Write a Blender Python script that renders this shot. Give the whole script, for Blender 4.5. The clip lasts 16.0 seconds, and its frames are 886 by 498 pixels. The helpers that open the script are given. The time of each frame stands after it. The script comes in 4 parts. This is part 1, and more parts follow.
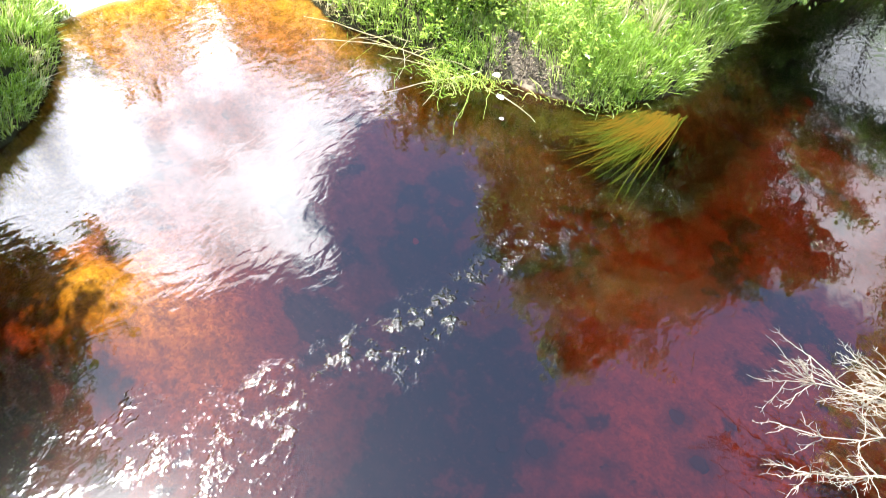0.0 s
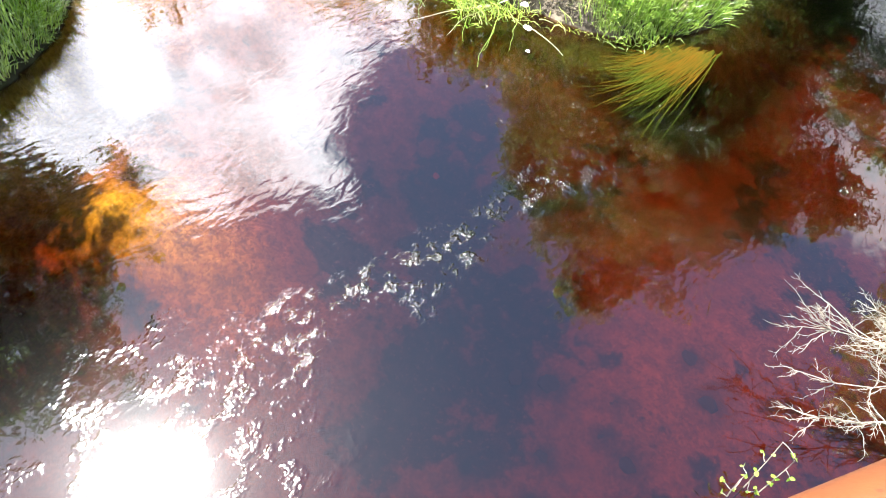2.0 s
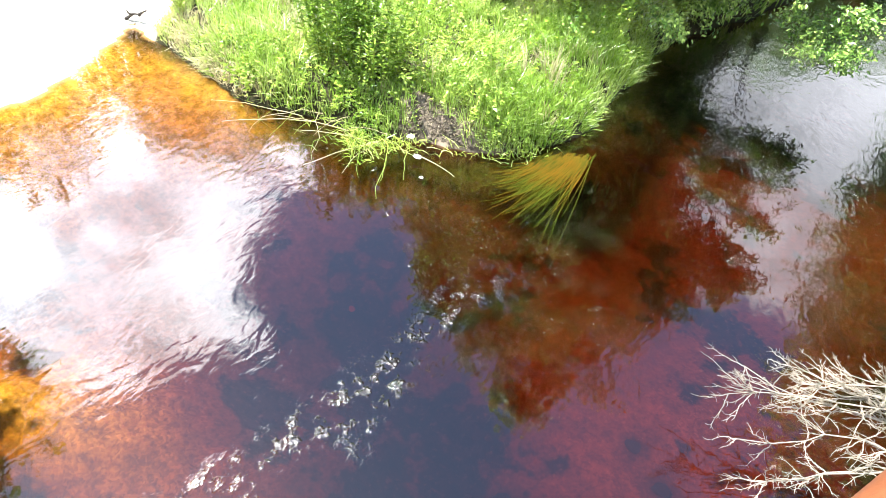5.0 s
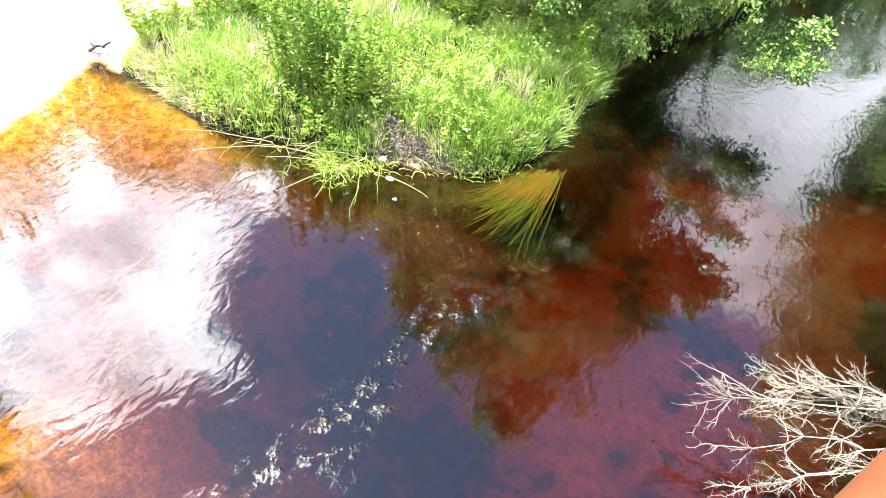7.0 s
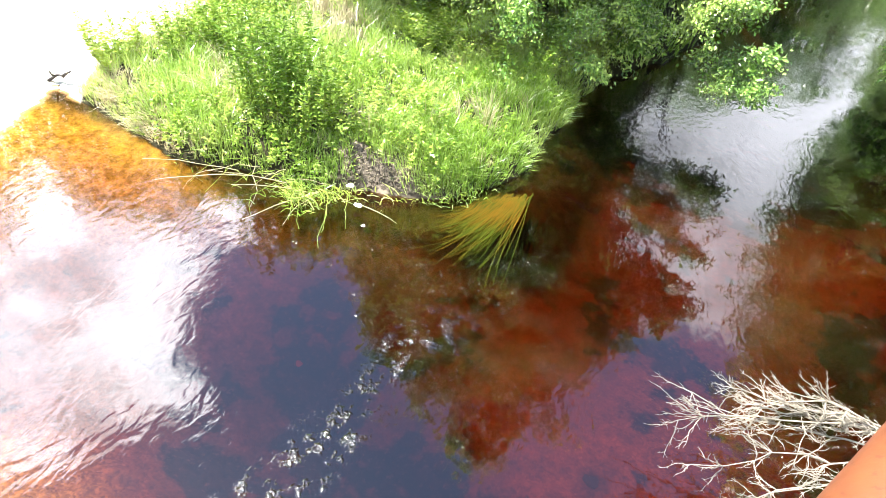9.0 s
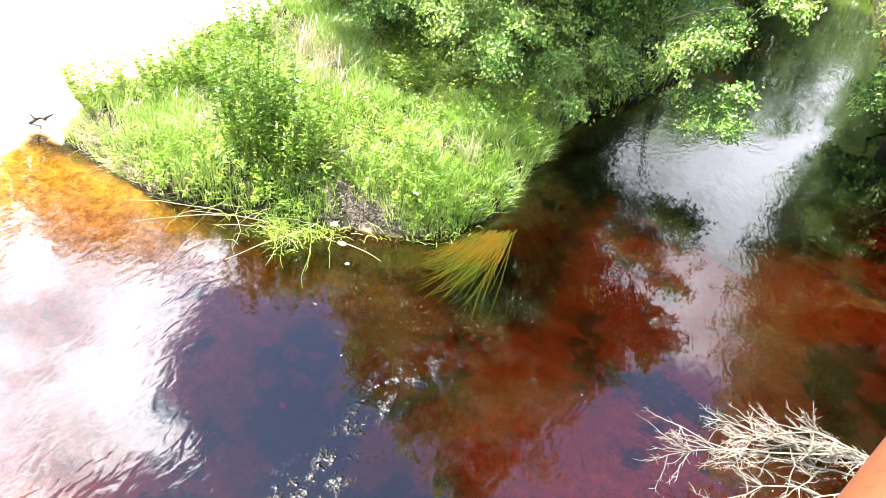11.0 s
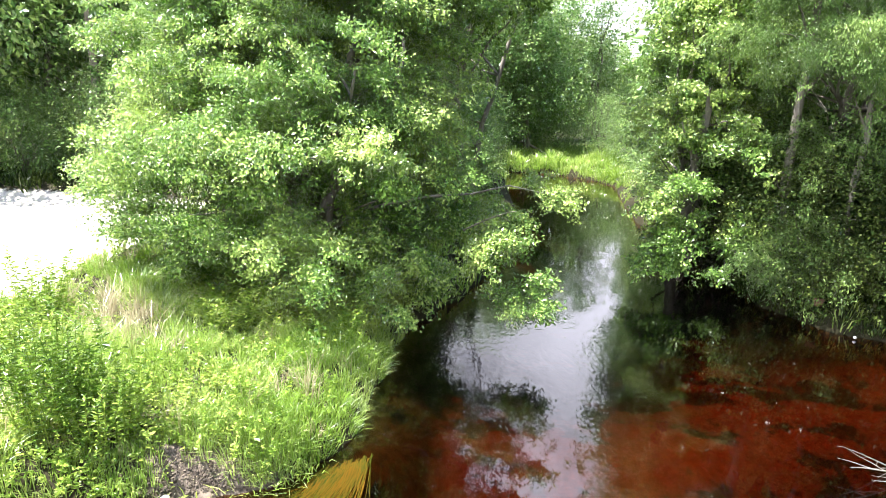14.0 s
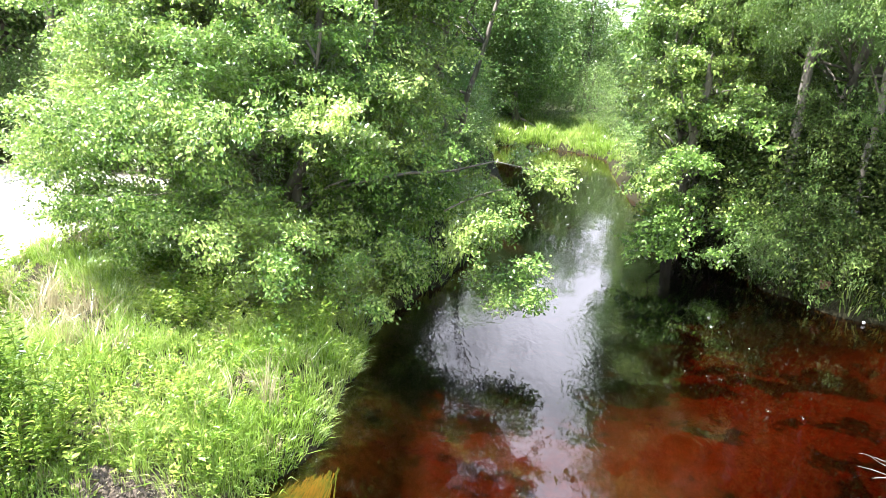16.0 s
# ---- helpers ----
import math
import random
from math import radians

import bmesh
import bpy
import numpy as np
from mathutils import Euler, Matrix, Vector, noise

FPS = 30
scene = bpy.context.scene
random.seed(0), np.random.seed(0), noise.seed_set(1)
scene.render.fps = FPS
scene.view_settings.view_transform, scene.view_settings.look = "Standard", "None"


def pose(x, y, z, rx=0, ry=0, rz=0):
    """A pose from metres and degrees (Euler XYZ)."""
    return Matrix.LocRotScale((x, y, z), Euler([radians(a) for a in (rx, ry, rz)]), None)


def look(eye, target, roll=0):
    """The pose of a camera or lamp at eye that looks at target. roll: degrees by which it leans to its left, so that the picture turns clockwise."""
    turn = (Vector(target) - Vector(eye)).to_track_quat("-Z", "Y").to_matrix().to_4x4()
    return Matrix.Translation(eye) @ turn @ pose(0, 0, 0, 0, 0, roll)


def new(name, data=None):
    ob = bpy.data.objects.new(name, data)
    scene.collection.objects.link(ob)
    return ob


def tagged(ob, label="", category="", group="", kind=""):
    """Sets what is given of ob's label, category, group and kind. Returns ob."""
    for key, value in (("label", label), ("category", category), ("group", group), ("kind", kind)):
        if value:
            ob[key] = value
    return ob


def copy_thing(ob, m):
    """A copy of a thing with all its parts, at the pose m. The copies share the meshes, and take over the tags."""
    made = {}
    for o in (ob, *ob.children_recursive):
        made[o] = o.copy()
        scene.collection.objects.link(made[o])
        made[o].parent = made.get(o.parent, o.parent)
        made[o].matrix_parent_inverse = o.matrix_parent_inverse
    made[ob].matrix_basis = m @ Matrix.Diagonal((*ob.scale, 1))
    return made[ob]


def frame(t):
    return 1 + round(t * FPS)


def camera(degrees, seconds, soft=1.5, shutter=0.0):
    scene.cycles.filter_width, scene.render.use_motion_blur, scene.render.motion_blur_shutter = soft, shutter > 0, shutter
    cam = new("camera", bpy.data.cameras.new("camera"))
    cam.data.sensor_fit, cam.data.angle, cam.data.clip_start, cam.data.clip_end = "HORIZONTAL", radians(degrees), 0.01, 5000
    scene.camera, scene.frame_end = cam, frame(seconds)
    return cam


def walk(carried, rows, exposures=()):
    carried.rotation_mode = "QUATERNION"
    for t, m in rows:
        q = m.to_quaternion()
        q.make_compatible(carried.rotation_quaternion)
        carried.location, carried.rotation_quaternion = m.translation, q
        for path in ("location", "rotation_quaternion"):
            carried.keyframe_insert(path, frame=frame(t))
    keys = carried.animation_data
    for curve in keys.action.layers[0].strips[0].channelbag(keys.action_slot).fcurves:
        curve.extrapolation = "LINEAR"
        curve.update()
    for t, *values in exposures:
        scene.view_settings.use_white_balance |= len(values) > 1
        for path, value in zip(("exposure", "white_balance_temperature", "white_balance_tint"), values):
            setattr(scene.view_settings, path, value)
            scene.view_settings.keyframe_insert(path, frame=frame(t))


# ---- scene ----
cam = camera(70.5, 16.0, 0.8, 0.3)

EXPO, CLOUD, IOR = 2.48, 5.4, 1.60
# seconds, place, and Euler angles in degrees
PATH = [
    (0.0, 0.000, 0.000, 3.000, 40.16, -6.77, 37.25),
    (0.5, 0.000, 0.000, 3.000, 36.21, -6.74, 38.82),
    (1.0, 0.000, 0.000, 3.000, 33.16, -6.81, 40.51),
    (1.5, 0.000, 0.000, 3.000, 31.93, -6.69, 41.13),
    (2.0, 0.000, 0.000, 3.000, 33.97, -6.41, 39.71),
    (2.5, 0.000, 0.000, 3.000, 37.92, -6.60, 37.36),
    (3.0, 0.000, 0.000, 3.000, 40.85, -7.18, 35.18),
    (3.5, 0.000, 0.000, 3.000, 43.68, -6.99, 31.56),
    (4.0, 0.000, 0.000, 3.000, 45.00, -6.22, 29.58),
    (4.5, 0.000, 0.000, 3.000, 45.61, -6.05, 28.32),
    (5.0, 0.000, 0.000, 3.000, 46.66, -5.95, 27.51),
    (7.5, 0.000, 0.000, 3.000, 49.15, -5.75, 23.64),
    (8.0, 0.000, 0.000, 3.000, 49.65, -6.03, 23.07),
    (8.5, 0.000, 0.000, 3.000, 50.62, -6.45, 22.14),
    (9.0, 0.000, 0.000, 3.000, 51.46, -6.60, 21.37),
    (11.4, 0.000, 0.000, 3.000, 56.21, -6.73, 19.17),
    (11.5, 0.000, 0.000, 3.000, 57.17, -6.89, 18.78),
    (11.6, -0.002, 0.001, 3.000, 60.12, -7.32, 17.32),
    (11.8, -0.010, 0.006, 3.000, 62.67, -5.69, 13.04),
    (12.0, -0.020, 0.012, 3.000, 66.68, -5.66, 9.41),
    (12.2, -0.035, 0.021, 3.000, 69.37, -5.70, 7.72),
    (12.5, -0.055, 0.033, 3.000, 72.74, -4.48, 5.44),
    (13.0, -0.075, 0.045, 3.000, 74.33, -2.88, 3.16),
    (13.5, -0.075, 0.045, 3.000, 75.58, -1.79, 1.72),
    (14.0, -0.075, 0.045, 3.000, 76.11, -2.68, 1.15),
    (14.5, -0.075, 0.045, 3.000, 75.99, -2.43, 0.61),
    (14.6, -0.075, 0.045, 3.000, 75.99, -2.43, 0.61),
    (14.8, -0.046, 0.333, 2.957, 75.19, -2.64, 1.15),
    (15.0, -0.010, 0.740, 2.930, 74.28, -2.62, 1.52),
    (15.5, 0.028, 0.724, 2.936, 73.99, -2.46, 1.05),
    (16.0, 0.030, 0.724, 2.937, 73.76, -2.63, 0.16),
]
walk(cam, [(t, pose(*p)) for t, *p in PATH],
     [(0.0, EXPO, 6300, 11), (11.5, EXPO + 0.06, 6300, 12), (12.0, EXPO + 0.12, 6250, 14), (12.5, EXPO + 0.02, 6200, 16), (13.5, EXPO - 0.18, 6150, 19), (14.6, EXPO - 0.18, 6150, 19), (16.0, EXPO - 0.06, 6150, 18)])

# ---- daylight ----
SUN_AZ, SUN_EL = radians(-94), radians(68.5)


def heading(az, el):
    """A unit vector: azimuth from +y towards +x and elevation, in degrees."""
    a, e = radians(az), radians(el)
    return Vector((math.sin(a) * math.cos(e), math.cos(a) * math.cos(e), math.sin(e)))


class Nodes:
    """Short hand for building a node tree."""

    def __init__(self, tree):
        self.tree = tree
        tree.nodes.clear()

    def add(self, kind, inputs=None):
        n = self.tree.nodes.new(kind)
        for k, v in (inputs or {}).items():
            self.put(n.inputs[k], v)
        return n

    def put(self, socket, v):
        if isinstance(v, bpy.types.NodeSocket):
            self.tree.links.new(v, socket)
        elif isinstance(v, tuple) and len(v) == 3 and socket.type == "RGBA":
            socket.default_value = (*v, 1)
        else:
            socket.default_value = v

    def math(self, op, a, b=0.5, c=0.5, clamp=False):
        n = self.add("ShaderNodeMath", {0: a, 1: b, 2: c})
        n.operation, n.use_clamp = op, clamp
        return n.outputs[0]

    def vec(self, op, a, b=(0, 0, 0)):
        n = self.add("ShaderNodeVectorMath", {0: a, 1: b})
        n.operation = op
        return n.outputs["Value"] if op in ("DISTANCE", "DOT_PRODUCT", "LENGTH") else n.outputs[0]

    def mix(self, f, a, b, blend="MIX"):
        n = self.add("ShaderNodeMix")
        n.data_type, n.blend_type = "RGBA", blend
        for i, v in ((0, f), (6, a), (7, b)):
            self.put(n.inputs[i], v)
        return n.outputs[2]

    def ramp(self, v, lo, hi, a=0.0, b=1.0):
        n = self.add("ShaderNodeMapRange", {0: v, 1: lo, 2: hi, 3: a, 4: b})
        n.interpolation_type = "SMOOTHSTEP"
        return n.outputs[0]

    def noise(self, where, scale, detail=4.0, rough=0.55, distort=0.0, color=False):
        n = self.add("ShaderNodeTexNoise", {"Vector": where, "Scale": scale, "Detail": detail, "Roughness": rough, "Distortion": distort})
        return n.outputs[1 if color else 0]

    def place(self, scale=(1, 1, 1), loc=(0, 0, 0), turn=(0, 0, 0)):
        p = self.add("ShaderNodeNewGeometry").outputs["Position"]
        return self.add("ShaderNodeMapping", {0: p, 1: loc, 2: turn, 3: scale}).outputs[0]


world = bpy.data.worlds.new("world")
scene.world = world
world.use_nodes = True
w = Nodes(world.node_tree)
sky = w.add("ShaderNodeTexSky")
sky.sky_type, sky.sun_disc, sky.sun_elevation, sky.sun_rotation = "NISHITA", False, SUN_EL, SUN_AZ
sky.air_density, sky.dust_density = 1.0, 0.6
way = w.add("ShaderNodeTexCoord").outputs["Generated"]
wob = w.vec("MULTIPLY", w.vec("SUBTRACT", w.noise(way, 5.0, 7.0, 0.6, color=True), (0.5, 0.5, 0.5)), (0.32, 0.32, 0.32))
wav = w.vec("ADD", way, wob)
# a bank of cumulus low in the sky, and one large cloud standing out of it
low = w.ramp(w.add("ShaderNodeSeparateXYZ", {0: wav}).outputs[2], 0.635, 0.59)
big = w.ramp(w.vec("DISTANCE", wav, tuple(heading(-63, 39.5))), 0.265, 0.215)
holes = w.ramp(w.noise(way, 9.0, 7.0, 0.66, 0.8), 0.28, 0.42, 0.60, 1.0)
cloud = w.math("MULTIPLY", w.math("MAXIMUM", low, big), holes)
puff = w.ramp(w.noise(way, 8.0, 8.0, 0.62), 0.34, 0.66, 0.55, 1.3)
glare = w.ramp(w.vec("DOT_PRODUCT", way, tuple(heading(-78, 45))), 0.55, 0.98, 1.10, 3.7)
glare = w.math("ADD", glare, w.ramp(w.vec("DISTANCE", wav, tuple(heading(-56, 34))), 0.11, 0.03, 0.0, 2.0))
bright = w.math("MULTIPLY", puff, glare)
white = w.mix(1.0, (CLOUD, CLOUD * 1.01, CLOUD * 1.06), w.add("ShaderNodeCombineXYZ", {0: bright, 1: bright, 2: bright}).outputs[0], "MULTIPLY")
bg = w.add("ShaderNodeBackground", {0: w.mix(cloud, sky.outputs[0], white), 1: 0.115})
w.add("ShaderNodeOutputWorld", {0: bg.outputs[0]})

lamp = bpy.data.lights.new("sun", "SUN")
lamp.energy, lamp.angle, lamp.color = 5.0, radians(0.53), (1.0, 0.95, 0.86)
sun = new("sun", lamp)
sun.matrix_world = look(heading(-94, 68.5) * 60, (0, 0, 0))


# ---- materials ----
def material(name):
    m = bpy.data.materials.new(name)
    m.use_nodes = True
    return m, Nodes(m.node_tree)


def finish(n, shader):
    n.add("ShaderNodeOutputMaterial", {0: shader})


def bumped(n, height, strength=0.4, depth=0.02):
    return n.add("ShaderNodeBump", {"Height": height, "Strength": strength, "Distance": depth}).outputs[0]


def surface(name, dark, light, scale, rough=0.8, bump=0.4, depth=0.01, metal=0.0, fleck=None, stretch=(1, 1, 1)):
    """An opaque surface whose colour varies at two scales."""
    m, n = material(name)
    p = n.place(stretch)
    big_, fine = n.noise(p, scale * 0.18, 4.0), n.noise(p, scale, 6.0, 0.65)
    c = n.mix(n.ramp(n.math("ADD", n.math("MULTIPLY", big_, 0.5), n.math("MULTIPLY", fine, 0.5)), 0.3, 0.7), dark, light)
    if fleck:
        c = n.mix(n.ramp(n.noise(p, scale * 2.3, 3.0), 0.62, 0.72), c, fleck)
    b = n.add("ShaderNodeBsdfPrincipled", {"Base Color": c, "Roughness": rough, "Metallic": metal, "Normal": bumped(n, fine, bump, depth)})
    finish(n, b.outputs[0])
    return m


def leaf_material(name, dark, light, tip, gloss=0.18, through_light=0.45):
    """Thin leaves: each one with a tone of its own, some light passing through, a waxy sheen."""
    m, n = material(name)
    r = n.add("ShaderNodeNewGeometry").outputs["Random Per Island"]
    big_ = n.noise(n.place(), 0.9, 3.0)
    c = n.mix(r, dark, light)
    c = n.mix(n.ramp(n.math("ADD", big_, n.math("MULTIPLY", r, 0.25)), 0.55, 0.8), c, tip)
    d = n.add("ShaderNodeBsdfDiffuse", {0: c}).outputs[0]
    glow = n.mix(0.5, c, (c_mul(light, 1.5)))
    t = n.add("ShaderNodeBsdfTranslucent", {0: glow}).outputs[0]
    s = n.add("ShaderNodeMixShader", {0: through_light, 1: d, 2: t}).outputs[0]
    g = n.add("ShaderNodeBsdfGlossy", {0: (0.95, 0.97, 0.93), 1: 0.34}).outputs[0]
    f = n.math("MULTIPLY", n.add("ShaderNodeFresnel", {0: 1.45}).outputs[0], gloss * 3.3, clamp=True)
    finish(n, n.add("ShaderNodeMixShader", {0: f, 1: s, 2: g}).outputs[0])
    return m


def c_mul(c, k):
    return tuple(min(0.95, v * k) for v in c)


def water_material():
    m, n = material("tannin water")
    where = n.add("ShaderNodeNewGeometry").outputs["Position"]
    xyz = n.add("ShaderNodeSeparateXYZ", {0: where})
    x, y = xyz.outputs[0], xyz.outputs[1]
    # ripples drawn out along the stream, calm and ruffled by turns; heights in metres
    p, q = n.place((1.0, 0.5, 1.0), turn=(0, 0, radians(-8))), n.place((1.0, 0.7, 1.0))
    swell = n.noise(q, 1.5, 1.0, 0.5, 0.3)
    ruffle = n.ramp(n.noise(q, 0.75, 2.0, 0.6), 0.36, 0.66, 0.25, 2.3)
    ruffle = n.math("ADD", ruffle, n.ramp(n.vec("DISTANCE", where, (0.35, 7.0, 0.0)), 2.6, 0.8, 0.0, 1.6))
    ripple = n.math("MULTIPLY", n.noise(p, 11.0, 1.0, 0.5, 0.9), 0.0010)
    fine = n.math("MULTIPLY", n.noise(p, 34.0, 1.0, 0.5, 0.6), 0.00022)
    h = n.math("ADD", n.math("MULTIPLY", swell, 0.0042), n.math("MULTIPLY", ruffle, n.math("ADD", ripple, fine)))
    # the thread of the current breaks into small sparkling wavelets
    off = n.math("ADD", n.math("ADD", n.math("MULTIPLY", x, 0.975), n.math("MULTIPLY", y, -0.20)), n.math("MULTIPLY", n.math("SUBTRACT", n.noise(q, 2.2, 1.0), 0.5), 0.75))
    thread = n.ramp(n.math("ABSOLUTE", n.math("ADD", off, 1.36)), 0.04, 0.24, 1.0, 0.0)
    thread = n.math("MULTIPLY", thread, n.math("MULTIPLY", n.ramp(y, 3.3, 2.6), n.ramp(y, 0.1, 0.7)))
    thread = n.math("MULTIPLY", thread, n.ramp(n.noise(q, 12.0, 3.0, 0.7), 0.52, 0.62))
    h = n.math("ADD", h, n.math("MULTIPLY", n.math("MULTIPLY", thread, n.math("ADD", 0.0078, n.math("MULTIPLY", y, 0.0022))), n.noise(q, 58.0, 0.0, 0.5, 0.5)))
    # broken water below the side bank
    broken = n.ramp(n.vec("DISTANCE", where, (-1.2, 0.1, 0.0)), 0.95, 0.25)
    broken = n.math("MULTIPLY", broken, n.ramp(n.noise(q, 7.0, 3.0, 0.65), 0.49, 0.63))
    h = n.math("ADD", h, n.math("MULTIPLY", n.math("MULTIPLY", broken, 0.0075), n.noise(q, 46.0, 0.0, 0.5, 0.6)))
    nor = bumped(n, h, 1.0, 1.0)
    g = n.add("ShaderNodeBsdfGlossy", {0: (1, 1, 1), 1: n.math("ADD", 0.02, n.math("MAXIMUM", n.math("MULTIPLY", thread, 0.30), n.math("MULTIPLY", broken, 0.17))), "Normal": nor}).outputs[0]
    haze = n.add("ShaderNodeBsdfGlossy", {0: (1, 1, 1), 1: 0.185}).outputs[0]
    g = n.add("ShaderNodeMixShader", {0: 0.04, 1: g, 2: haze}).outputs[0]
    # what is left of the light after its way down through the stained water
    layer = n.add("ShaderNodeVertexColor")
    layer.layer_name = "depth"
    d = n.math("ADD", n.add("ShaderNodeSeparateColor", {0: layer.outputs[0]}).outputs[0], 0.13)
    tint = n.add("ShaderNodeCombineColor", {k: n.math("POWER", 2.718, n.math("MULTIPLY", d, -v)) for k, v in enumerate((2.6, 4.2, 6.4))}).outputs[0]
    t = n.add("ShaderNodeBsdfTransparent", {0: tint}).outputs[0]
    f = n.add("ShaderNodeFresnel", {0: IOR, 1: nor}).outputs[0]
    finish(n, n.add("ShaderNodeMixShader", {0: f, 1: t, 2: g}).outputs[0])
    return m


def ground_material():
    """Sand, turf soil, mud and the stream bed, by the masks on the mesh."""
    m, n = material("ground")
    layer = n.add("ShaderNodeVertexColor")
    layer.layer_name = "zone"
    zone = n.add("ShaderNodeSeparateColor", {0: layer.outputs[0]})
    sand_f, mud_f, silt_shade_f = zone.outputs[0], zone.outputs[1], layer.outputs[1]
    deep = n.math("MULTIPLY", n.add("ShaderNodeSeparateXYZ", {0: n.place()}).outputs[2], -1.0)
    p = n.place()
    grain, mid, large = n.noise(p, 90.0, 3.0, 0.7), n.noise(p, 11.0, 5.0, 0.65), n.noise(p, 1.7, 4.0, 0.6)
    sand = n.mix(mid, (0.475, 0.436, 0.363), (0.541, 0.515, 0.455))
    soil = n.mix(mid, (0.010, 0.009, 0.005), (0.035, 0.034, 0.014))
    mud = n.mix(n.ramp(mid, 0.35, 0.65), (0.045, 0.036, 0.027), (0.20, 0.165, 0.125))
    c = n.mix(n.ramp(n.math("ADD", sand_f, n.math("MULTIPLY", n.math("SUBTRACT", mid, 0.5), 0.5)), 0.35, 0.6), soil, sand)
    c = n.mix(mud_f, c, mud)
    # the bed: pale sand in the shallows, iron-stained further down, with dark silt in the hollows
    stain = n.mix(n.ramp(mid, 0.3, 0.7), (0.20, 0.076, 0.042), (0.33, 0.124, 0.067))
    shoal = n.mix(n.ramp(mid, 0.32, 0.68), (0.25, 0.21, 0.045), (0.58, 0.52, 0.12))
    silt = n.mix(n.ramp(mid, 0.4, 0.62), (0.0231, 0.0198, 0.0145), (0.066, 0.0396, 0.0231))
    bed = n.mix(n.ramp(deep, 0.14, 0.35), shoal, stain)
    hollow = n.ramp(n.math("ADD", n.math("MULTIPLY", deep, 0.8), n.math("ADD", n.math("MULTIPLY", n.math("SUBTRACT", large, 0.5), 1.3), n.math("MULTIPLY", n.math("SUBTRACT", mid, 0.5), 0.35))), 0.37, 0.47)
    bed = n.mix(hollow, bed, silt)
    fleck = n.ramp(n.noise(p, 20.0, 5.0, 0.7), 0.47, 0.62)
    bed = n.mix(n.math("MULTIPLY", fleck, n.ramp(deep, 0.05, 0.25, 0.10, 0.26)), bed, (0.0396, 0.0297, 0.0198))
    pale = n.ramp(n.noise(n.place(loc=(3, 5, 0)), 30.0, 4.0, 0.65), 0.56, 0.68)
    bed = n.mix(n.math("MULTIPLY", pale, 0.34), bed, (0.46, 0.22, 0.10))
    mottle = n.ramp(n.noise(n.place(loc=(7, 2, 0)), 4.2, 4.0, 0.62), 0.46, 0.60)
    bed = n.mix(n.math("MULTIPLY", mottle, n.ramp(deep, 0.10, 0.3, 0.0, 0.24)), bed, (0.05, 0.026, 0.014))
    cell = n.add("ShaderNodeTexVoronoi", {"Vector": n.vec("ADD", p, n.vec("MULTIPLY", n.noise(p, 9.0, 2.0, color=True), (0.08, 0.08, 0.08))), "Scale": 62.0}).outputs["Color"]
    grit = n.math("SUBTRACT", n.add("ShaderNodeSeparateColor", {0: cell}).outputs[0], 0.5)
    grit = n.math("ADD", n.math("MULTIPLY", grit, n.ramp(deep, 0.22, 0.42, 0.66, 0.36)), 1.0)
    bed = n.mix(1.0, bed, n.add("ShaderNodeCombineColor", {0: grit, 1: grit, 2: grit}).outputs[0], "MULTIPLY")
    # bank silt, with bank and tree shade painted in by the same mask
    bed = n.mix(n.math("MULTIPLY", silt_shade_f, 0.95), bed, n.mix(n.ramp(mid, 0.35, 0.65), (0.008, 0.007, 0.004), (0.035, 0.028, 0.015)))
    c = n.mix(n.ramp(deep, 0.0, 0.022), c, bed)
    h = n.math("ADD", n.math("MULTIPLY", mid, 1.0), n.math("MULTIPLY", grain, 0.12))
    b = n.add("ShaderNodeBsdfPrincipled", {"Base Color": c, "Roughness": 0.9, "Specular IOR Level": 0.15, "Normal": bumped(n, h, 0.3, 0.03)})
    finish(n, b.outputs[0])
    return m


GROUND, WATER = ground_material(), water_material()
BARK = surface("bark", (0.0858, 0.0726, 0.0594), (0.238, 0.218, 0.185), 14, 0.9, 0.7, 0.02, stretch=(1, 1, 0.25))
DEAD = surface("bleached wood", (0.125, 0.106, 0.0759), (0.29, 0.257, 0.205), 30, 0.75, 0.4, 0.004)
DRIFT = surface("black driftwood", (0.0099, 0.00792, 0.0066), (0.0396, 0.033, 0.0264), 25, 0.7)
PLANK = surface("weathered grey plank", (0.07, 0.063, 0.055), (0.16, 0.15, 0.135), 12, 0.85, 0.5, 0.006, stretch=(0.3, 2, 2))
ORANGE = surface("orange rail paint", (0.105, 0.029, 0.0075), (0.14, 0.040, 0.0098), 60, 0.6, 0.25, 0.002, fleck=(0.08, 0.018, 0.006))
STONE = surface("dark bed stone", (0.0264, 0.0198, 0.0185), (0.066, 0.0429, 0.033), 12, 0.85)
DRY = leaf_material("dry grass", (0.28, 0.24, 0.13), (0.56, 0.50, 0.33), (0.46, 0.42, 0.25), 0.05, 0.3)
GRASS = leaf_material("grass", (0.10, 0.20, 0.022), (0.32, 0.47, 0.075), (0.49, 0.58, 0.19), 0.10, 0.42)
HERB = leaf_material("herb leaves", (0.06, 0.14, 0.016), (0.27, 0.40, 0.05), (0.42, 0.50, 0.11), 0.09, 0.40)
MAPLE = leaf_material("maple leaves", (0.020, 0.062, 0.009), (0.235, 0.41, 0.072), (0.44, 0.56, 0.15), 0.22, 0.30)
# leaf colours darkened to stand in for shade under the trees
SHADE = leaf_material("shaded thicket leaves", (0.010, 0.024, 0.005), (0.032, 0.058, 0.011), (0.07, 0.10, 0.02), 0.05, 0.25)
WILLOW = leaf_material("fine leaves", (0.07, 0.135, 0.034), (0.145, 0.25, 0.062), (0.26, 0.37, 0.10), 0.12, 0.40)
